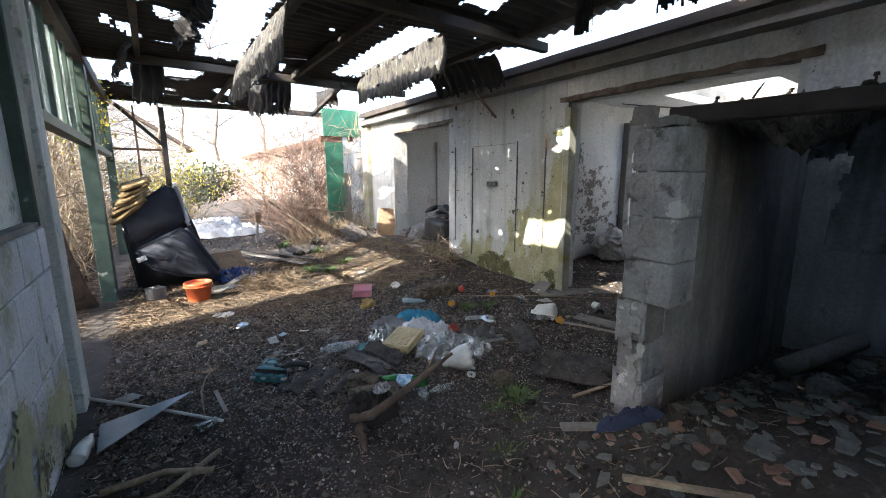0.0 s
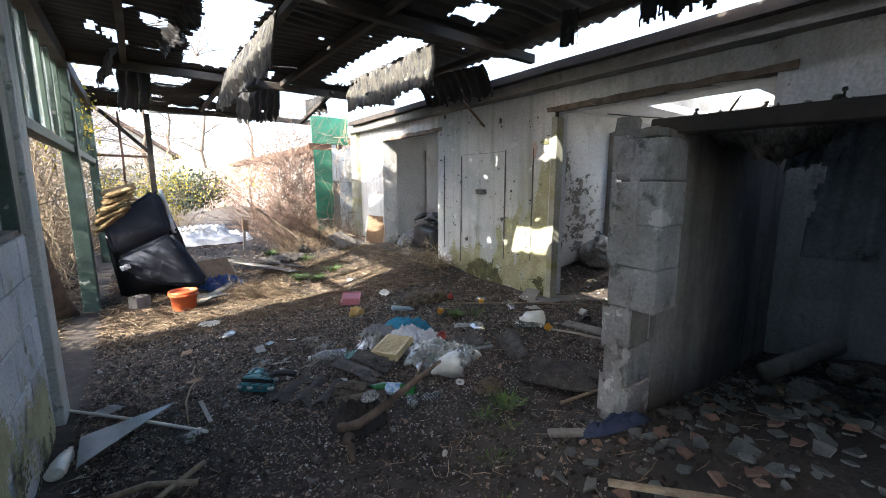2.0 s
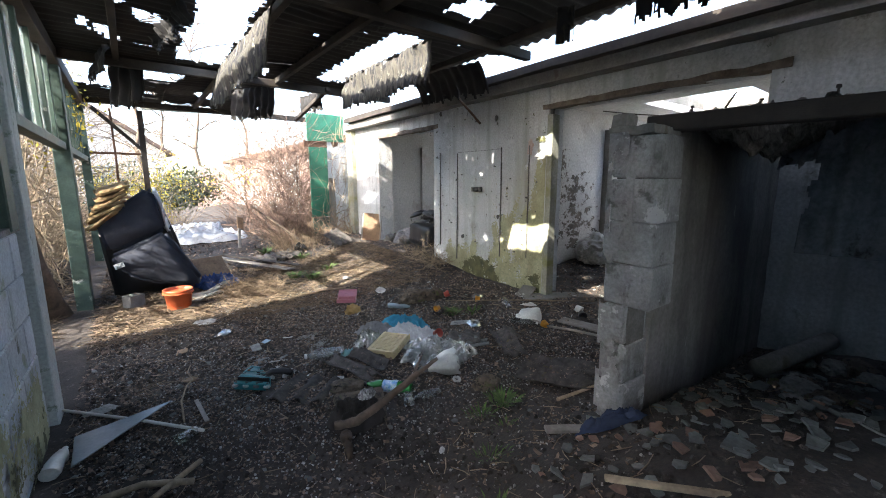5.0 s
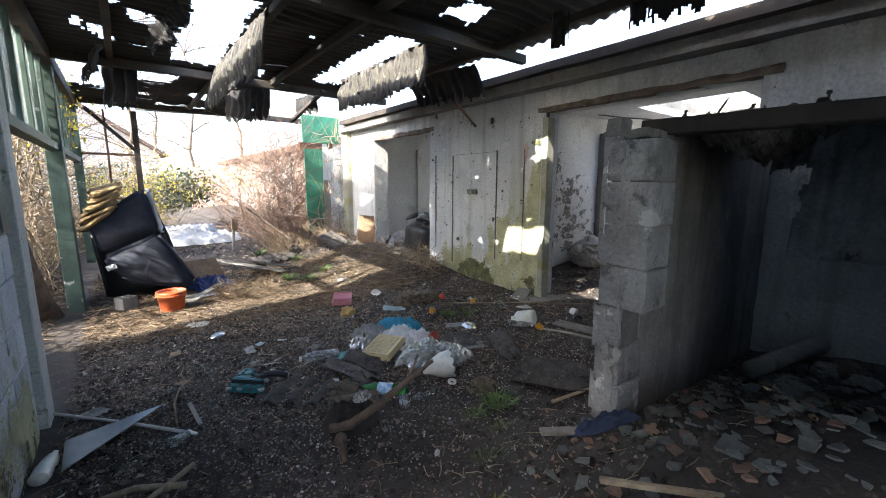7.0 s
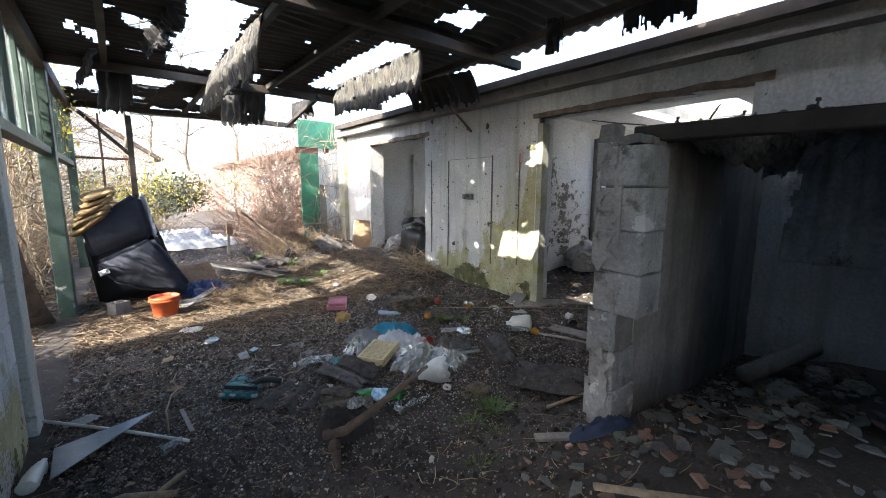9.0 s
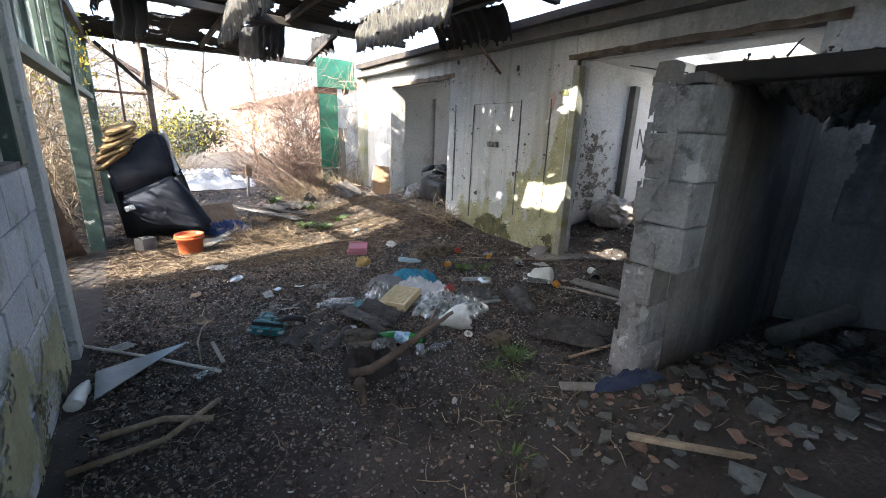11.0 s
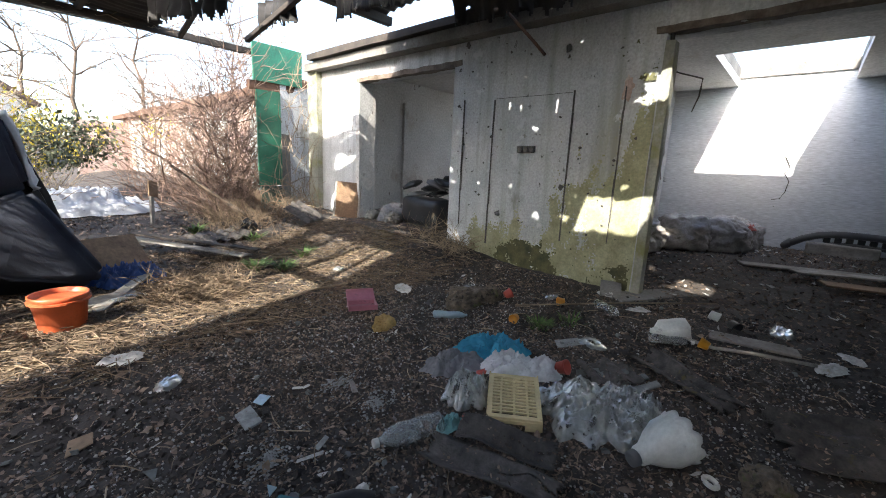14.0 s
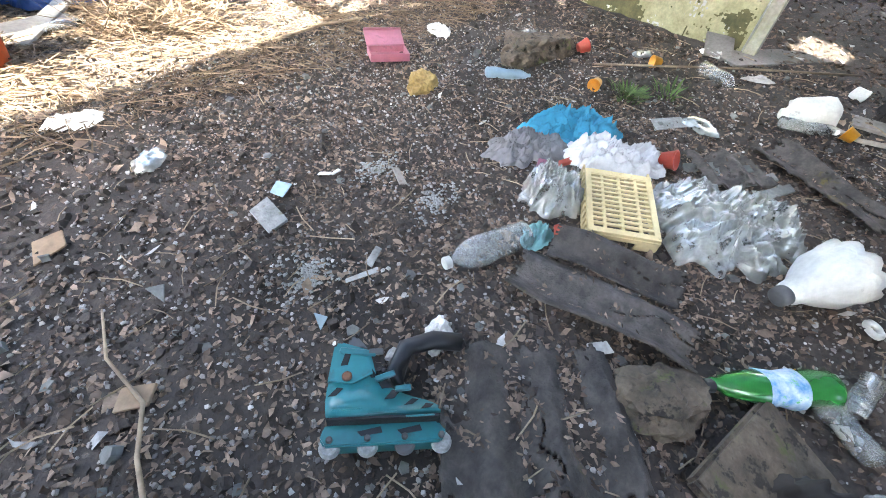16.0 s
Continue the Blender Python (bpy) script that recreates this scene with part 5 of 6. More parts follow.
stone(1.09, 2.57, (0.12, 0.085, 0.045), ROCK, "brown mossy lump of crumbling stone", 1.0, 0, -40)
stone(2.75, 4.12, (0.22, 0.15, 0.10), ROCK, "low mossy stone by the rubbish", 2.0)
stone(2.95, 4.02, (0.11, 0.09, 0.09), ROCK, "low mossy stone by the rubbish", 3.0)
stone(1.92, 4.24, (0.09, 0.07, 0.07), mat("ochre_stone", (0.30, 0.20, 0.06), (0.46, 0.33, 0.13), 8, 0.9, 0.6, 60), "ochre brown stone on the bare earth", 4.0)
stone(0.84, 3.09, (0.055, 0.035, 0.03), PAPER, "broken chunk of white foam", 5.0, 0, 20, "foam")
stone(0.72, 3.13, (0.025, 0.02, 0.02), PAPER, "small white foam crumb", 6.0, 0, 0, "foam")
stone(1.95, 2.02, (0.10, 0.08, 0.06), ROCK, "brown mossy lump of crumbling stone", 8.0)
slab = plate(((0, 0), (0.34, 0.10), (0.36, -0.26), (0.1, -0.30)), 0.04, 0.008)
bmesh.ops.transform(slab, matrix=pose(0.94, 2.46, 0.07, 6, 4, -28), verts=slab.verts)
tagged(part("concrete_slab", rough_up(slab, 0.008, 0, 9), ROCK), "flat mossy concrete slab fragment", "slab")

for k in range(16):
    sz = rng.uniform(0.03, 0.09)
    stone(rng.uniform(2.4, 3.7), rng.uniform(0.15, 0.75), (sz * 1.3, sz, sz * 0.7), CONCRETE if k % 3 else ROCK, "sooty lump of rubble in the dark corner", 80.0 + k, 0, 40 * k, "rubble")

# black hose elbow, ring, twigs and poles
v, f = tube([(0.64, 3.02, 0.07), (0.67, 3.07, 0.085), (0.73, 3.10, 0.09), (0.80, 3.07, 0.085), (0.85, 3.02, 0.075)], 0.024, 12)
tagged(new("rubber_hose", raw("rubber_hose", v, f, BLACKP, True)), "short bent piece of black rubber hose", "hose")
bm = bmesh.new()
pts = [(0.024 * math.cos(k * math.pi / 8), 0.024 * math.sin(k * math.pi / 8), 0) for k in range(17)]
v, f = tube(pts, 0.010, 8, False)
ring = tagged(new("plastic_ring", raw("plastic_ring", v, f, OPAL, True)), "white plastic ring on the ground", "ring")
ring.matrix_basis = on_ground(1.80, 2.18, 0.04, 15, 0, 0)


def stick(name, pts, r, material, label, category, sides=7):
    pts = [Vector((x, y, ground_z(x, y) + z)) for x, y, z in pts]
    if material is BARK:
        # knots and kinks between the given bends
        fine, radii = [], []
        for i in range(len(pts) - 1):
            for k in range(5):
                w = k / 5
                fine.append(pts[i].lerp(pts[i + 1], w) + noise.noise_vector(pts[i] * 7 + Vector((k * 0.9, 0, 0))) * r[i] * 0.28)
                radii.append((r[i] * (1 - w) + r[i + 1] * w) * (1 + 0.28 * noise.noise((i * 3.1 + k * 0.7, pts[0].x * 9, 2.0))))
        pts, r = fine + [pts[-1]], radii + [r[-1]]
    v, f = tube(pts, r, sides)
    if material is BARK:
        v = [Vector(e) + noise.noise_vector(Vector(e) * 55) * 0.004 for e in v]
    return tagged(new(name, raw(name, v, f, material, True)), label, category)


stick("branch", [(0.25, 3.77, .02), (0.21, 3.6, .03), (0.23, 3.42, .025), (0.18, 3.3, .03), (0.13, 3.1, .02), (0.12, 2.8, .02)], [.003, .004, .005, .005, .006, .006], TWIG, "thin dry twig on the earth", "twig")
log = [(0.80, 2.06, 0.10), (0.90, 1.99, 0.14), (1.05, 1.93, 0.22), (1.2, 1.87, 0.34), (1.34, 1.80, 0.46)]
stick("branch", [(x, y, z) for x, y, z in log], [.025, .026, .022, .019, .009], BARK, "thick broken branch propped on rubble", "branch", 9)
stick("branch", [(1.2, 1.87, 0.33), (1.26, 1.90, 0.40), (1.33, 1.95, 0.44)], [.013, .010, .005], BARK, "forked stub of a broken branch", "branch")
stick("branch", [(0.86, 2.05, 0.02), (0.83, 1.99, 0.07), (0.80, 1.90, 0.10), (0.79, 1.84, 0.02)], [.030, .034, .026, .016], BARK, "short broken dark branch stub", "branch")
stick("pole", [(3.08, 2.62, .06), (3.14, 2.38, .03), (3.22, 2.15, .03), (3.31, 1.87, .03)], .012, PALEWOOD, "long pale broom pole on the ground", "pole")
stick("pole", [(2.89, 3.73, .04), (3.5, 3.1, .04), (4.1, 2.5, .04)], .007, TWIG, "long dry cane on the ground", "pole")
stick("pole", [(-0.5, 3.45, .03), (-0.1, 2.98, .04), (0.2, 2.6, .03)], .010, OPAL, "thin white plastic rod on the ground", "rod")
stick("pole", [(-0.35, 2.3, .03), (-0.1, 2.28, .04), (0.1, 2.15, .04)], .016, TWIG, "dry brown stick by the wall", "stick")
stick("pole", [(-0.45, 2.1, .03), (-0.1, 2.1, .04), (0.15, 2.3, .04)], .014, TWIG, "dry brown stick by the wall", "stick")
stick("pipe", [(3.15, 0.72, .07), (3.75, 0.48, .17)], .06, PALEWOOD, "thick grey pipe lying in the dark corner", "pipe", 14)
stick("pipe", [(3.7, 1.35, .05), (4.2, 1.2, .06), (4.8, 0.9, .06)], .03, GREYRUB, "dark pipe on the doorway floor", "pipe", 10)
stick("branch", [(2.0, 9.3, .9), (2.4, 8.9, .5), (2.7, 8.4, .15)], [.02, .025, .03], BARK, "dead branch leaning in the weeds", "branch")
stake = thing("stake", on_ground(1.75, 9.5, 0.0, -14, 12, 20), "short leaning post with a brown board nailed on top", "stake")
part("post", boxes(((-0.025, -0.025, -0.05), (0.025, 0.025, 0.55)), bevel=0.004), PALEWOOD, stake)
part("board", boxes(((-0.07, -0.05, 0.42), (0.07, -0.026, 0.66)), bevel=0.004), BROWNWOOD, stake)
stick("branch", [(2.1, 1.5, .02), (2.6, 1.35, .05), (3.1, 1.55, .03)], [.012, .010, .006], TWIG, "dry twig on the ground", "twig")
stick("branch", [(1.6, 5.2, .02), (2.0, 5.25, .03), (2.3, 5.15, .02)], [.012, .010, .006], TWIG, "dry twig on the ground", "twig")
tri = plate(((0, 0), (0.46, 0.13), (0.05, -0.30)), 0.005, 0)
bmesh.ops.transform(tri, matrix=pose(-0.40, 2.96, 0.075, 3, -3, -8), verts=tri.verts)
GSHARD = plastic("scratched_glass", (0.24, 0.27, 0.28), 0.2)
tagged(part("glass_shard", tri, GSHARD), "large triangular shard of dusty sheet glass", "glass")
st = boxes(((-0.012, -0.16, 0.0), (0.012, 0.16, 0.008)))
bmesh.ops.transform(st, matrix=on_ground(0.22, 2.85, 0.03, 0, 0, 4), verts=st.verts)
tagged(part("wood_slat", st, PALEWOOD), "short pale wooden slat on the earth", "slat")

def scrap(x, y, rz, outline, t, material, label, category, tilt=3.0):
    """A flat broken fragment lying on the earth."""
    bm = plate(outline, t, 0.0015)
    bmesh.ops.transform(bm, matrix=on_ground(x, y, 0.010, tilt, -tilt, rz), verts=bm.verts)
    tagged(part("fragment", rough_up(bm, 0.003, 0, 20, x), material), label, category, "flat scraps on the earth")


PALESLATE = mat("pale_cement_board", (0.22, 0.23, 0.22), (0.40, 0.41, 0.39), 12, 0.9, 0.6, 70, spots=(0.14, 0.13, 0.10), spot_scale=18)
BLUEGLASS = plastic("bluish_glass", (0.30, 0.40, 0.44), 0.15)
scrap(0.77, 3.83, 20, ((-0.06, -0.05), (0.02, -0.06), (0.075, 0.07), (-0.01, 0.075)), 0.012, PALESLATE, "pale grey broken shard of cement board", "shard")
scrap(0.88, 3.94, 40, ((-0.04, -0.02), (0.04, -0.03), (0.05, 0.03), (-0.02, 0.035)), 0.004, BLUEGLASS, "small bluish shard of glass", "glass")
scrap(0.83, 3.40, -18, ((-0.055, -0.008), (0.05, -0.012), (0.055, 0.010), (-0.05, 0.008)), 0.004, PAPER, "narrow white strip of plastic", "litter")
scrap(0.90, 3.43, 30, ((-0.045, -0.010), (0.04, -0.012), (0.045, 0.008), (-0.03, 0.016)), 0.004, PALESLATE, "narrow grey strip of board", "litter")
scrap(1.06, 3.92, -40, ((-0.025, -0.007), (0.025, -0.007), (0.028, 0.006), (-0.02, 0.008)), 0.008, OPAL, "small white plastic peg", "litter")
scrap(1.10, 3.90, 10, ((-0.022, -0.006), (0.022, -0.008), (0.02, 0.007), (-0.02, 0.006)), 0.008, OPAL, "small white plastic peg", "litter")
scrap(1.25, 3.69, 65, ((-0.05, -0.014), (0.05, -0.012), (0.055, 0.012), (-0.045, 0.016)), 0.010, PALEWOOD, "short grey splinter of wood", "wood")
scrap(0.21, 4.11, 25, ((-0.06, -0.03), (0.03, -0.045), (0.07, 0.01), (0.0, 0.045)), 0.006, CARD, "pale pinkish scrap of cardboard", "cardboard", 6)
scrap(0.22, 3.46, -30, ((-0.04, -0.025), (0.035, -0.03), (0.045, 0.02), (-0.03, 0.028)), 0.010, CARD, "ochre chip of wood on the earth", "wood", 5)
scrap(0.37, 3.74, 50, ((-0.03, -0.03), (0.035, -0.01), (0.02, 0.035)), 0.006, SLATE, "small dark triangular slate", "slate")
scrap(0.64, 3.35, 10, ((-0.02, -0.025), (0.025, -0.01), (0.012, 0.03)), 0.004, BLUEGLASS, "small bluish shard of glass", "glass")
scrap(1.12, 2.75, -35, ((-0.03, -0.016), (0.035, -0.02), (0.03, 0.016), (-0.028, 0.02)), 0.004, PAPER, "white scrap of foil on roofing", "litter", 8)
scrap(1.98, 2.49, 0, ((-0.03, -0.02), (0.03, -0.025), (0.02, 0.03)), 0.004, BLUECLOTH, "small bright blue scrap", "litter", 10)
scrap(1.81, 2.52, 30, ((-0.03, -0.03), (0.03, -0.02), (0.015, 0.035), (-0.02, 0.02)), 0.004, WHITECLOTH, "small white scrap on the film", "litter", 10)
scrap(1.38, 2.19, 30, ((-0.02, -0.025), (0.02, -0.02), (0.01, 0.035), (-0.018, 0.02)), 0.004, PAPER, "small torn white paper", "paper", 12)
scrap(1.72, 3.34, 30, ((-0.03, -0.02), (0.03, -0.02), (0.028, 0.018), (-0.02, 0.022)), 0.02, PINK, "small pink plastic lid", "lid")
scrap(1.85, 3.29, -20, ((-0.05, -0.012), (0.05, -0.014), (0.045, 0.014), (-0.04, 0.012)), 0.02, REDP, "narrow red scrap under the cloth", "litter")
scrap(2.61, 3.14, -30, ((-0.10, -0.04), (0.09, -0.05), (0.11, 0.03), (-0.06, 0.055)), 0.006, PALESLATE, "pale torn sheet of packaging", "litter", 5)
for k, (x, y) in enumerate(((2.36, 2.86), (2.41, 2.76), (2.43, 2.66), (2.38, 2.58))):
    scrap(x, y, -42 + 5 * k, ((-0.11, -0.022), (0.10, -0.026), (0.11, 0.020), (-0.09, 0.026)), 0.012, SLATE, "greenish grey strip of broken roofing", "roofing", 6)
for k, (x, y) in enumerate(((1.24, 3.81), (1.25, 3.50), (0.72, 3.52))):
    r3, crumbs = random.Random(90 + k), Heap()
    for _ in range(220):
        a, r = r3.uniform(0, 6.3), abs(r3.gauss(0, 0.05))
        p = Vector((x + 1.4 * r * math.cos(a), y + r * math.sin(a), 0))
        p.z = ground_z(p.x, p.y) + 0.006
        sz = r3.uniform(0.003, 0.009)
        crumbs.add([p + Vector(e) * sz for e in ((-1, -0.6, 0), (0.8, -0.8, 0), (1, 0.7, 0), (-0.6, 0.9, 0), (0, 0, 0.8))], [(0, 1, 4), (1, 2, 4), (2, 3, 4), (3, 0, 4)])
    tagged(new("crushed_plaster", crumbs.mesh("crushed_plaster", PALESLATE)), "pale crushed plaster trodden into the earth", "plaster", kind="stuff")

# white jug, pots, box
jug = thing("plastic_jug", on_ground(3.14, 2.62, 0.06, 80, 0, 30), "broken white plastic canister by the doorway", "canister")
part("body", lathe(((0.025, -0.15), (0.03, -0.12), (0.075, -0.08), (0.08, 0.06), (0.076, 0.09), (0.06, 0.095)), 18, None, lambda v: v + noise.noise_vector(v * 12) * 0.012), OPAL, jug, "", True)
v, f = tube([(0.09, 0, 0.04), (0.14, 0, 0.02), (0.14, 0, -0.05), (0.08, 0, -0.07)], 0.012, 8)
part("handle", raw("handle", v, f, OPAL, True), None, jug)
for k, (x, y, m2, lab) in enumerate(((2.22, 3.02, REDP, "small broken red plastic pot"), (3.02, 3.92, REDP, "small broken red plastic pot"), (1.40, 3.06, REDP, "small red plastic lid"), (3.13, 2.40, YELP, "small amber plastic cup"), (3.2, 3.45, YELP, "small amber plastic cup"), (2.7, 3.6, YELP, "small amber plastic cup"), (3.62, 2.35, BLACKP, "small dark cup on the ground"), (3.75, 2.5, OPAL, "small white cup on the ground"))):
    s = 0.3 if k == 2 else 0.5 if k in (3, 4, 5) else 0.6
    pot = thing("plastic_pot", on_ground(x, y, 0.035, 65, 20 * k, 50 * k), lab, "pot", "scattered plastic pots")
    part("wall", lathe([(r * s, z * s) for r, z in ((0.05, 0), (0.055, 0.005), (0.07, 0.1), (0.075, 0.1), (0.075, 0.112), (0.066, 0.112), (0.052, 0.01))], 16), m2, pot, "", True)
pinkbox = thing("pink_box", on_ground(2.02, 4.63, 0.02, 0, 0, -30) @ Matrix.Diagonal((0.72, 0.72, 0.6, 1)), "open pink plastic box with torn lid", "box")
part("tray", boxes(((-0.16, -0.10, 0), (0.16, 0.10, 0.012)), ((-0.16, -0.10, 0.012), (-0.15, 0.10, 0.07)), ((0.15, -0.10, 0.012), (0.16, 0.10, 0.07)), ((-0.15, -0.10, 0.012), (0.15, -0.09, 0.07)), ((-0.15, 0.09, 0.012), (0.15, 0.10, 0.07))), PINK, pinkbox)
lid = boxes(((-0.16, 0.0, 0), (0.16, 0.19, 0.01)), ((-0.16, 0.18, 0.01), (0.16, 0.19, 0.03)))
bmesh.ops.transform(lid, matrix=pose(0, 0.105, 0.065, 25, 0, 0), verts=lid.verts)
part("lid", lid, PINK, pinkbox)

# bucket and hollow block
bucket = thing("bucket", on_ground(0.33, 5.62, 0.0), "orange plastic bucket with a pale inside", "bucket")
part("wall", lathe(((0.115, 0.0), (0.12, 0.006), (0.145, 0.20), (0.152, 0.20), (0.155, 0.235), (0.148, 0.24), (0.14, 0.235), (0.112, 0.02)), 30), ORANGE, bucket, "", True)
part("rim", lathe(((0.157, 0.19), (0.160, 0.192), (0.160, 0.205), (0.157, 0.207)), 30), ORANGE, bucket)
v, f = tube([(0.155 * math.cos(a), 0.155 * math.sin(a) - 0.02, 0.2 - 0.13 * math.sin(a)) for a in [math.pi * k / 10 for k in range(11)]], 0.004, 6)
part("handle", raw("handle", v, f, RUST), None, bucket)
part("content", lathe(((0.13, 0.20), (0.128, 0.205)), 24), PAPER, bucket, "pale dried plaster inside")
hb = thing("hollow_block", on_ground(-0.10, 5.98, 0.0, 0, 0, -55) @ Matrix.Diagonal((0.6, 0.42, 0.85, 1)), "grey hollow concrete block on the ground", "block")
part("web", boxes(((-0.12, -0.2, 0), (-0.09, 0.2, 0.2)), ((0.09, -0.2, 0), (0.12, 0.2, 0.2)), ((-0.09, -0.2, 0), (0.09, -0.17, 0.2)), ((-0.09, 0.17, 0), (0.09, 0.2, 0.2)), ((-0.09, -0.015, 0), (0.09, 0.015, 0.2)), bevel=0.004), CONCRETE, hb)

# the upended sofa
sofa = thing("sofa", pose(0.20, 6.45, 0.03, 0, 0, -4), "upended dark navy sofa with torn yellow foam", "sofa")


def cushion(lo, hi, m, seed, amount=0.02):
    bm = boxes((lo, hi), bevel=0.05)
    bmesh.ops.subdivide_edges(bm, edges=bm.edges[:], cuts=3, use_grid_fill=True)
    bmesh.ops.smooth_vert(bm, verts=bm.verts, factor=0.4, use_axis_x=True, use_axis_y=True, use_axis_z=True)
    rough_up(bm, amount, 0, 4, seed)
    bmesh.ops.transform(bm, matrix=m, verts=bm.verts)
    return bm


def upholstered(outline, depth, m, seed):
    """A padded slab with a rounded outline in x and z."""
    bm = plate(outline, depth, 0.0)
    bmesh.ops.bevel(bm, geom=bm.edges[:], offset=0.045, segments=4, affect="EDGES")
    bmesh.ops.triangulate(bm, faces=[f for f in bm.faces if len(f.verts) > 4])
    bmesh.ops.subdivide_edges(bm, edges=[e for e in bm.edges if e.calc_length() > 0.12], cuts=2)
    rough_up(bm, 0.022, 0, 4.5, seed)
    bmesh.ops.transform(bm, matrix=m @ pose(0, 0, 0, 90, 0, 0), verts=bm.verts)
    return bm


part("seat", upholstered(((-0.48, 0.60), (0.11, 0.87), (0.48, 0.20), (0.40, 0.10), (-0.10, 0.22), (-0.34, 0.36)), 0.32, pose(0, 0.10, 0), 1), NAVY, sofa, "", True)
part("backrest", upholstered(((-0.57, 1.00), (-0.28, 1.25), (-0.03, 1.42), (0.03, 1.38), (0.12, 0.89), (-0.48, 0.62)), 0.30, pose(0, 0.12, 0), 2), NAVY, sofa, "", True)
part("base", upholstered(((-0.50, 0.0), (-0.60, 0.9), (-0.10, 1.38), (0.06, 1.34), (0.30, 0.5), (0.40, 0.0)), 0.25, pose(0, 0.36, 0), 3), BLACKP, sofa, "", True)
for k in range(6):
    part("foam", cushion((-0.22, -0.20, 0.0), (0.20 - 0.015 * k, 0.14, 0.062), pose(-0.43 + 0.022 * k, -0.08 - 0.012 * (k % 2), 1.02 + 0.078 * k, 3 * k - 8, -33 + 2.6 * k, 4 * k - 8), 5 + k, 0.030), FOAM, sofa, "torn yellow foam layer", True)
part("torn_cover", cushion((0.0, -0.10, 0.0), (0.06, 0.25, 0.60), pose(0.13, 0.0, 0.84, -4, -13, 0), 12, 0.06), WHITECLOTH, sofa, "ragged grey lining", True)
part("tear", cushion((-0.05, -0.02, 0.0), (0.05, 0.02, 0.03), pose(-0.38, -0.22, 0.47, 0, -20, 0), 13, 0.01), WHITECLOTH, sofa, "small white tear", True)


def board(x, y, rz, length, width, material, label, rx=0, ry=0, lift=0.02, t=0.018, category="board"):
    bm = rough_up(boxes(((-width / 2, -length / 2, 0), (width / 2, length / 2, t)), bevel=0.003), 0.004, 2, 5, x)
    bmesh.ops.transform(bm, matrix=on_ground(x, y, lift, rx, ry, rz), verts=bm.verts)
    return tagged(part("board", bm, material), label, category, "scattered boards")


board(0.74, 6.80, -70, 0.70, 0.40, BROWNWOOD, "brown board leaning beside the sofa", 0, 48, 0.20, 0.012, "board")
board(1.50, 7.3, 35, 1.6, 0.22, PALEWOOD, "long grey warped board across the rubbish", 4, 8, 0.10)
board(1.62, 7.2, 38, 1.5, 0.10, OLDWOOD, "long dark strip of timber", 4, 0, 0.16)
board(0.75, 6.15, -35, 0.85, 0.10, PALEWOOD, "pale weathered board in dry grass", 4, 0, 0.05)
board(0.62, 6.05, -70, 0.45, 0.16, PALEWOOD, "pale weathered board in dry grass", 0, 3, 0.04)
pan = thing("wooden_panel", on_ground(3.80, 7.40, 0.0, 0, 0, -35), "brown wooden panel leaning on the doorway edge", "panel")
bm = boxes(((-0.17, -0.012, 0), (0.17, 0.012, 0.55)), bevel=0.004)
bmesh.ops.transform(bm, matrix=pose(0, 0, 0, -10, 5, 0), verts=bm.verts)
part("board", bm, BROWNWOOD, pan)
bm = boxes(((0.172, -0.016, 0), (0.20, 0.016, 0.55)), ((-0.20, -0.016, 0), (-0.172, 0.016, 0.55)), bevel=0.003)
bmesh.ops.transform(bm, matrix=pose(0, 0, 0, -10, 5, 0), verts=bm.verts)
part("edge_strip", bm, PALEWOOD, pan)
board(6.35, 1.75, 20, 1.7, 0.26, PALEWOOD, "pale peeling board on the room floor", 0, 2, 0.03)
board(6.15, 1.35, 28, 1.6, 0.20, PALEWOOD, "pale peeling board on the room floor", 0, 3, 0.05)
board(5.7, 1.1, 15, 1.5, 0.22, BROWNWOOD, "dark flat board on the room floor", 0, 0, 0.02)
board(3.85, 3.3, 20, 0.18, 0.28, CONCRETE, "flat broken plaster plate at the wall foot", 0, -14, 0.03)
board(1.62, 1.02, 55, 0.34, 0.05, PALEWOOD, "short grey board by the block pier", 0, 0, 0.03)
board(1.25, 0.42, 40, 0.45, 0.02, TWIG, "thin stick of wood among broken slates", 0, 0, 0.03)
board(3.45, 2.2, 10, 0.5, 0.16, PALEWOOD, "flat board half buried in the doorway", 0, 0, 0.0)
board(4.1, 3.0, 60, 0.9, 0.25, CONCRETE, "worn concrete threshold strip", 0, 0, -0.02, 0.04)

# heap of dark appliances in the far doorway
tv = thing("appliance_casing", on_ground(4.45, 6.1, 0.0, 0, 0, -10), "scorched black appliance casing in the doorway", "appliance")
part("case", cushion((-0.35, -0.42, 0), (0.30, 0.42, 0.40), pose(0, 0, 0, 0, 4, 0), 30, 0.03), BLACKP, tv, "", True)
for k in range(9):
    part("fragment", cushion((-0.12, -0.14, 0), (0.12, 0.14, 0.07), pose(rng.uniform(-.2, .2), rng.uniform(-.35, .35), 0.40 + 0.03 * k, rng.uniform(-25, 25), rng.uniform(-25, 25), 40 * k), 31 + k, 0.03), BLACKP if k % 3 else GREYCLOTH, tv, "", True)
for k, (x, y, s) in enumerate(((4.25, 6.85, .2), (4.4, 6.95, .25), (4.15, 6.7, .14), (4.1, 7.1, .13))):
    stone(x, y, (s, s * 0.8, s * 0.75), GREYCLOTH if k < 2 else CONCRETE, "grey crumpled rubbish lump in the doorway", 40.0 + k, 0, 0, "rubble")
stone(2.55, 8.0, (0.12, 0.10, 0.14), BLACKP, "charred black lump in the weeds", 50.0, 0, 0, "lump")


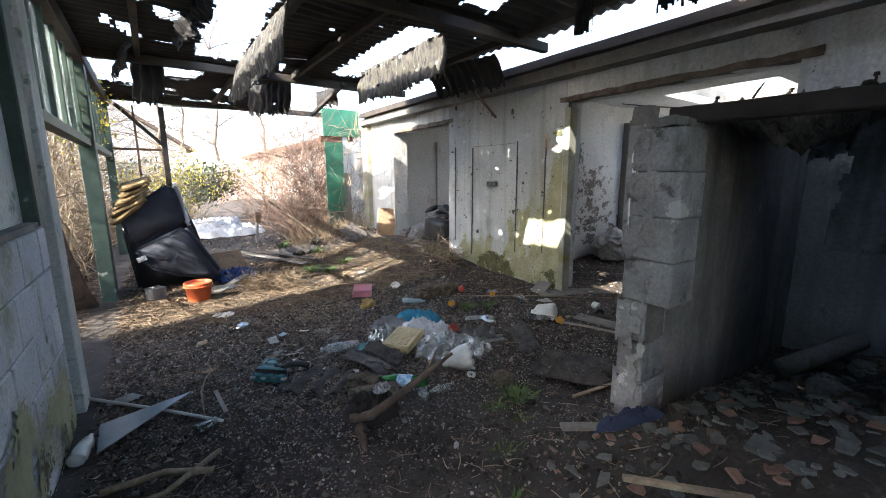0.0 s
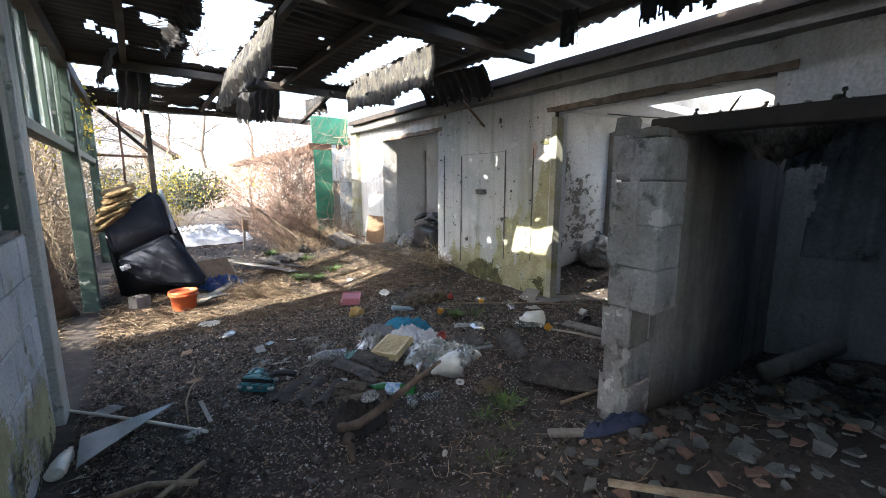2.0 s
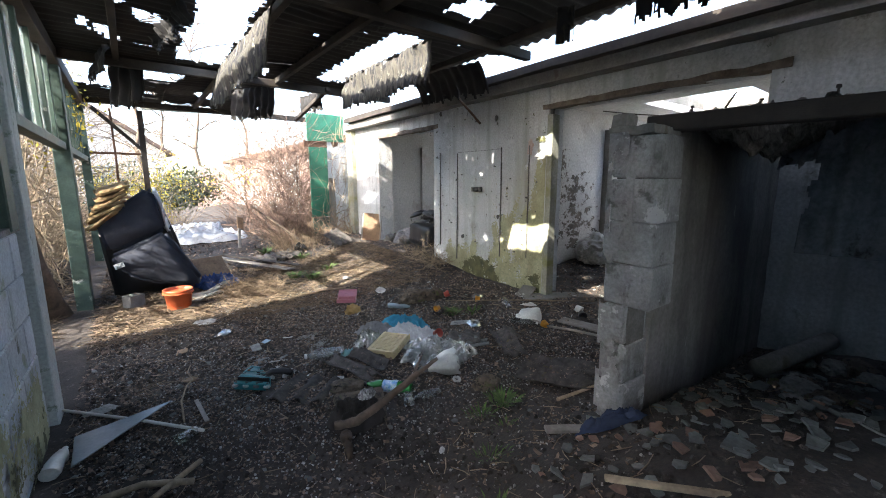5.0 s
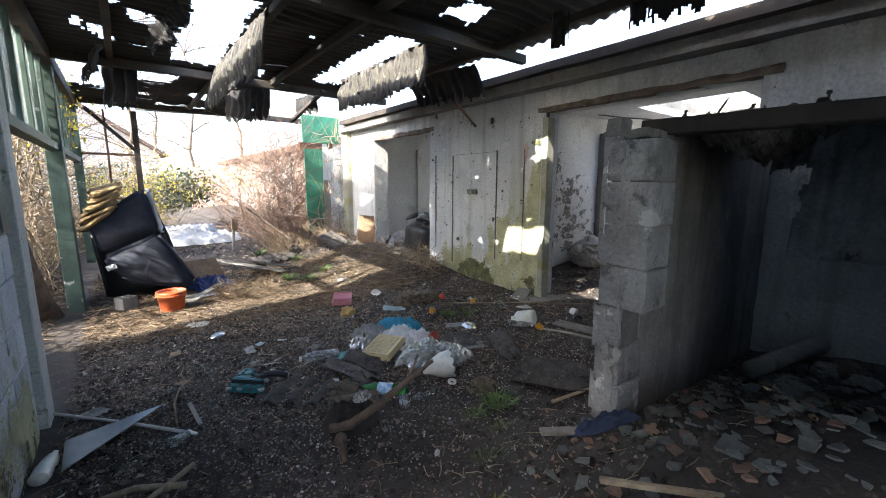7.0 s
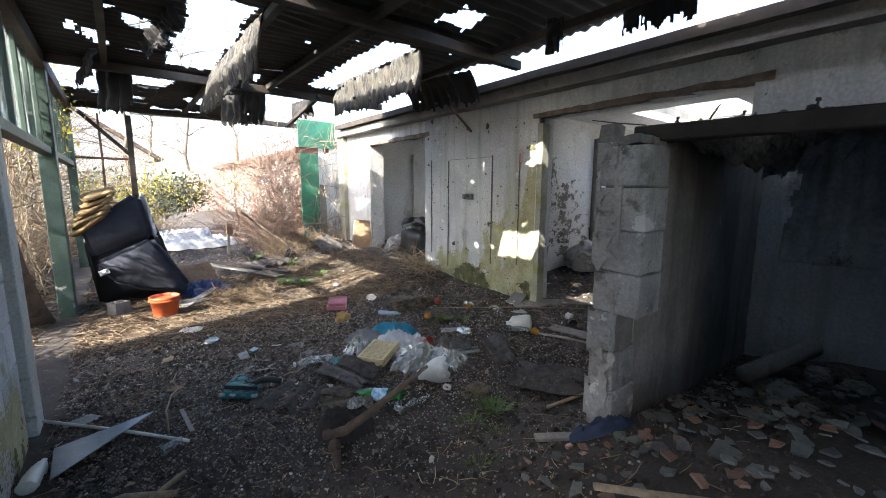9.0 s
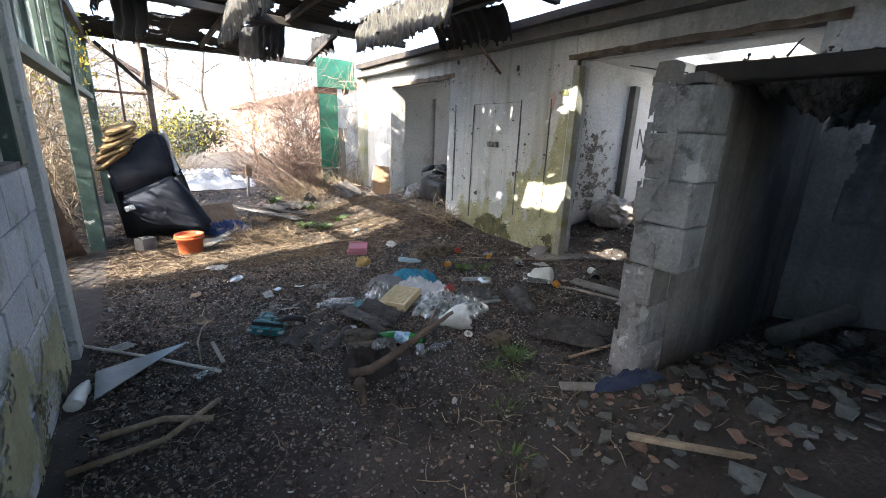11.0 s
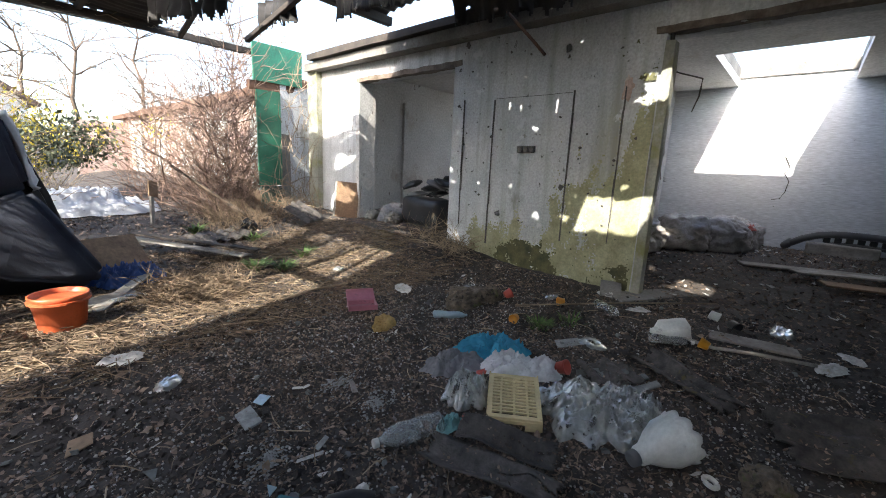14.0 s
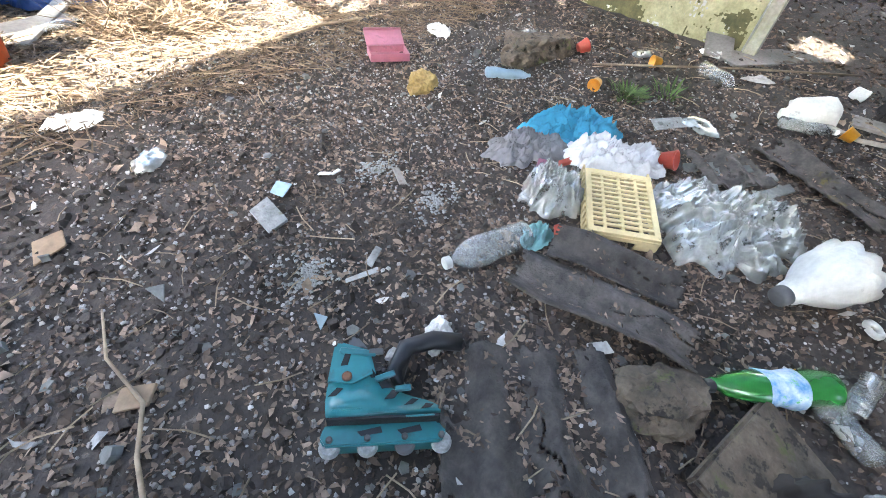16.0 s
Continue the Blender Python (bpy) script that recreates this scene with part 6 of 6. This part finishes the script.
def sack(x, y, w2, d, h, rz, material, label, seed):
    bm = bmesh.new()
    bmesh.ops.create_icosphere(bm, subdivisions=5, radius=1)
    for v in bm.verts:
        v.co *= 1 + 0.18 * noise.noise(v.co * 1.6 + Vector((seed, 0, 0))) - 0.30 * abs(noise.noise(v.co * 2.4 + Vector((seed, 0, 0)))) - 0.16 * abs(noise.noise(Vector((v.co.x * 3, v.co.y * 11, v.co.z * 7 + seed)))) - 0.07 * abs(noise.noise(v.co * 14 + Vector((seed, 0, 0))))
        if v.co.x > 0.5:
            v.co.y *= 1.5 - v.co.x
            v.co.z *= 1.4 - 0.8 * v.co.x
        v.co = Vector((v.co.x * w2, v.co.y * d, max(v.co.z, -0.55) * h))
    bmesh.ops.transform(bm, matrix=on_ground(x, y, h * 0.5, 0, 0, rz), verts=bm.verts)
    return tagged(part("rubbish_sack", bm, material, None, "", True), label, "sack", "sacks in the side room")


SACK = mat("dirty_sack", (0.40, 0.36, 0.335), (0.62, 0.58, 0.55), 5, 0.4, 0.5, 30, spots=(0.2, 0.17, 0.14), spot_scale=6)
sack(6.15, 3.75, 0.52, 0.34, 0.30, 15, SACK, "dusty brown rubbish sack against the wall", 1.0)
sack(6.70, 3.35, 0.50, 0.36, 0.36, -35, SACK, "dusty brown rubbish sack against the wall", 2.0)
sack(7.05, 2.95, 0.52, 0.30, 0.34, -60, SACK, "dusty pale rubbish sack with folds", 3.0)
sack(7.70, 2.72, 0.34, 0.30, 0.30, -20, SACK, "dusty pale rubbish sack", 4.0)
crumpled("red_cloth", 7.60, 2.70, 0.45, 0.3, 0.12, REDP, "red cloth on a sack", "cloth", 60.0, 0, 24, 0.30)
crumpled("blue_bag", 7.5, 3.45, 0.35, 0.25, 0.3, BLUETARP, "blue plastic bag behind the sacks", "bag", 61.0, 0, 24, 0.2)
bumper = thing("car_bumper", pose(8.22, 1.42, 0, 0, 0, 90), "dark grey plastic car bumper on the room floor", "bumper")
gz0 = ground_z(8.2, 1.4)
arc = [(-0.75 + 0.15 * k, 0.05 * ((k - 5) / 5) ** 2 * -1.0, gz0 + 0.30 - 0.22 * abs((k - 5) / 5) ** 3) for k in range(11)]
part("top_bar", raw("top_bar", *tube(arc, 0.05, 8), GREYRUB, True), None, bumper)
arc2 = [(x * 0.9, y - 0.02, z - 0.14) for x, y, z in arc[2:9]]
part("lower_bar", raw("lower_bar", *tube(arc2, 0.03, 8), GREYRUB, True), None, bumper)
part("grille", boxes(*(((-0.3 + 0.12 * k, -0.03, gz0 + 0.16), (-0.22 + 0.12 * k, 0.0, gz0 + 0.26)) for k in range(6)), bevel=0.01), BLACKP, bumper)
for sx in (-1, 1):
    part("end", raw("end", *tube([(sx * 0.72, -0.05, gz0 + 0.12), (sx * 0.78, -0.08, gz0 + 0.06), (sx * 0.80, -0.12, gz0 + 0.03)], 0.06, 8), GREYRUB, True), None, bumper)
wb = thing("concrete_kerb", pose(8.15, 1.62, gz0 - 0.02, 0, 0, 88), "pale concrete kerb block under the car bumper", "block")
part("block", rough_up(boxes(((-0.42, -0.09, 0), (0.36, 0.09, 0.17)), bevel=0.012), 0.010, 2, 6), PALEWOOD, wb)
crumpled("snowy_film", 1.15, 10.9, 2.0, 1.0, 0.55, WHITECLOTH, "pile of white plastic sheeting in the sunny yard", "plastic sheeting", 70.0, 0, 40)

# ---- block facing of the window wall ----
for r in range(6):
    z0 = -0.19 + 0.24 * r
    for k in range(16):
        y1 = 3.24 - 0.40 * k + (0.2 if r % 2 else 0)
        y0 = y1 - 0.392
        y1 = min(y1, 3.24)
        if y1 - y0 < 0.05:
            continue
        bm = rough_up(boxes(((-0.60, y0, z0), (-0.535 - 0.004 * rng.random(), y1, z0 + 0.232)), bevel=0.007), 0.004, 1, 8, k + r)
        part("block", bm, WHITEBLOCK, wall_west)

# ---- litter on the ground ----
PEBBLE = mat("pebbles", (0.16, 0.15, 0.14), (0.38, 0.36, 0.33), 9, 0.9, 0.3, 60, vary=0.5)


def indoors(x, y):
    if x < -0.72:
        return y > 3.4
    return -0.45 < x < 8.3 and not (3.9 < x < 4.35 and not (D1[0] < y < D1[1] or D2[0] < y < D2[1])) and not (1.82 < x < 2.25 and 0.8 < y < 1.16)


def scatter(name, count, region, size, flat, material, label, category, seed, shape="leaf"):
    r2, heap, made = random.Random(seed), Heap(), 0
    while made < count:
        x, y = r2.uniform(*region[:2]), r2.uniform(*region[2:])
        if noise.noise((x * 1.3, y * 1.3, seed)) + r2.uniform(-0.6, 0.6) < -0.15 or not indoors(x, y):
            continue
        if shape != "twig" and seed not in (51,) and r2.random() < 0.75 * step(2.0, 1.4, y) * step(0.0, 0.5, x) * step(4.2, 3.6, x):
            continue
        made += 1
        s = size * r2.uniform(0.4, 1.5)
        q = Euler((r2.gauss(0, flat), r2.gauss(0, flat), r2.uniform(0, 6.3))).to_matrix()
        p = Vector((x, y, ground_z(x, y) + s * 0.18 + 0.002))
        if shape == "leaf":
            c = r2.uniform(-0.4, 0.5)
            wd, bent = r2.uniform(0.45, 1.25), r2.uniform(-0.35, 0.35)
            pts = ((-1, bent, c), (-0.3, -0.5 * wd, r2.uniform(-0.1, 0.2)), (0.5, -r2.uniform(0.1, 0.5) * wd, 0.1), (r2.uniform(0.7, 1.1), bent, c), (0.3, 0.5 * wd, r2.uniform(-0.1, 0.3)), (-0.5, r2.uniform(0.1, 0.5) * wd, 0))
            heap.add([p + q @ Vector(v) * s for v in pts], [(0, 1, 5), (1, 2, 4, 5), (2, 3, 4)])
        elif shape == "chip":
            k = r2.randint(4, 6)
            ring2 = [(math.cos(6.283 * i / k) * r2.uniform(0.6, 1.1), math.sin(6.283 * i / k) * r2.uniform(0.5, 1.0)) for i in range(k)]
            t = r2.uniform(0.12, 0.5)
            heap.add([p + q @ Vector((a, c, -t)) * s for a, c in ring2] + [p + q @ Vector((a * 0.85, c * 0.85, t)) * s for a, c in ring2], [tuple(range(k, 2 * k))] + [(i, (i + 1) % k, k + (i + 1) % k, k + i) for i in range(k)])
        else:
            d = q @ Vector((1, 0, 0))
            heap.add(*tube([p - d * s, p + q @ Vector((0, 0.12, 0.06)) * s, p + d * s], s * 0.018 + 0.0012, 3, False))
    return tagged(new(name, heap.mesh(name, material)), label, category, kind="stuff")


scatter("leaf_litter", 50000, (-0.5, 4.0, 0.6, 7.5), 0.0125, 0.35, LITTER, "dry brown leaf litter over the earth floor", "leaf litter", 1)
scatter("leaf_litter", 16000, (-0.4, 2.6, 2.4, 5.0), 0.010, 0.35, LITTER, "fine dry leaf litter over the earth floor", "leaf litter", 8)
scatter("leaf_litter", 5000, (-0.5, 4.0, 7.0, 12.0), 0.028, 0.4, LITTER, "dry brown leaf litter over the yard", "leaf litter", 2)
scatter("leaf_litter", 7000, (4.0, 8.3, 0.6, 4.0), 0.022, 0.3, LITTER, "dry brown leaf litter on the room floor", "leaf litter", 3)
scatter("earth_clods", 7000, (-0.45, 4.0, 0.2, 6.0), 0.016, 0.6, SOIL, "dark crumbs and clods of earth", "earth", 51, "chip")
scatter("leaf_litter", 1500, (-0.45, 4.0, 0.3, 6.5), 0.024, 0.35, LITTER, "larger curled dry leaves on the earth floor", "leaf litter", 52)
scatter("pebbles", 15000, (-0.4, 3.2, 0.6, 5.2), 0.0065, 0.4, PEBBLE, "small grey stones and crumbs of plaster", "pebbles", 4, "chip")
scatter("white_crumbs", 1100, (-0.4, 4.0, 0.3, 5.5), 0.007, 0.4, PAPER, "white crumbs of plaster and foam", "crumbs", 5, "chip")
scatter("twig_litter", 1100, (-0.45, 4.0, 0.3, 7.5), 0.05, 0.12, TWIG, "thin dry twigs on the earth", "twigs", 6, "twig")
scatter("straw_litter", 9500, (0.3, 3.6, 4.7, 7.4), 0.05, 0.16, STRAW, "dry straw lying in the sun", "straw", 7, "twig")
scatter("straw_litter", 1500, (-0.4, 0.6, 5.0, 6.2), 0.07, 0.12, STRAW, "dry straw lying in the sun", "straw", 9, "twig")

scatter("leaf_litter", 9000, (-3.0, 0.5, 4.4, 9.0), 0.022, 0.4, LITTER, "dry brown leaf litter outside the window front", "leaf litter", 31)
scatter("straw_litter", 2500, (-2.5, 0.5, 4.6, 8.0), 0.09, 0.2, STRAW, "dry grass stalks outside the window front", "straw", 32, "twig")
scatter("litter_scraps", 260, (-0.4, 4.0, 1.2, 5.6), 0.018, 0.2, SLATE, "grey scraps of slate and board on the earth", "scraps", 33, "chip")
scatter("litter_scraps", 120, (-0.4, 3.9, 1.2, 5.6), 0.022, 0.3, PAPER, "pale scraps of paper and plastic on the earth", "scraps", 34, "leaf")
scatter("litter_scraps", 220, (4.2, 8.2, 0.8, 4.0), 0.035, 0.2, PAPER, "pale scraps on the side room floor", "scraps", 35, "leaf")
for k in range(270):
    x, y = rng.uniform(1.0, 3.4), rng.uniform(-0.1, 1.0)
    if not indoors(x, y) or (x - 1.6) / 2.2 + (y - 0.9) * 0.8 > 0.7:
        continue
    s = rng.uniform(0.014, 0.045) * (1.8 if k % 8 == 0 else 1)
    a0, m2 = rng.uniform(0, 6), rng.choice((4, 4, 5, 5, 6))
    bm = plate([(s * math.cos(a0 + 6.283 * (i + rng.uniform(-0.28, 0.28)) / m2) * rng.uniform(0.55, 1.15), s * math.sin(a0 + 6.283 * i / m2) * rng.uniform(0.5, 1.1)) for i in range(m2)], rng.uniform(0.005, 0.011), 0)
    bmesh.ops.transform(bm, matrix=on_ground(x, y, 0.006 + 0.02 * rng.random(), rng.gauss(0, 10), rng.gauss(0, 10), 0), verts=bm.verts)
    clay = rng.random() < 0.18
    tagged(part("tile_fragment", bm, CLAY if clay else SLATE), "broken reddish clay tile fragment" if clay else "broken grey slate fragment on the rubble heap", "tile fragment", "broken tiles by the pier")


def tuft(x, y, count, h, seed, material=GRASS, label="small green weed growing from the earth"):
    r2, heap = random.Random(seed), Heap()
    for _ in range(count):
        a, l2 = r2.uniform(0, 6.3), h * r2.uniform(0.5, 1.2)
        r = 0.09 * r2.random()
        p = Vector((x + r * math.cos(a), y + r * math.sin(a), 0))
        p.z = ground_z(p.x, p.y)
        d = Vector((math.cos(a) * 0.7, math.sin(a) * 0.7, 1.0)).normalized()
        side = Vector((-math.sin(a), math.cos(a), 0)) * l2 * 0.075
        heap.add([p, p + d * l2 * 0.5 - side, p + d * l2 * 0.55 + side, p + d * l2 + Vector((math.cos(a), math.sin(a), -0.4)) * l2 * 0.3], [(0, 1, 2), (1, 3, 2)])
    tagged(new("weed", heap.mesh("weed", material)), label, "weed", "green weeds", "stuff")


for k, (x, y, n2, h) in enumerate(((2.74, 3.42, 160, .07), (1.85, 1.75, 150, .085), (1.62, 1.72, 70, .06), (1.30, 1.30, 60, .045), (1.9, 6.3, 90, .14), (2.1, 6.1, 70, .12), (2.5, 6.4, 60, .12), (1.0, 0.95, 30, .06), (1.6, 1.5, 26, .05), (2.0, 8.4, 60, .18), (2.4, 7.5, 50, .15), (2.9, 3.25, 40, .09))):
    tuft(x, y, n2, h, k)
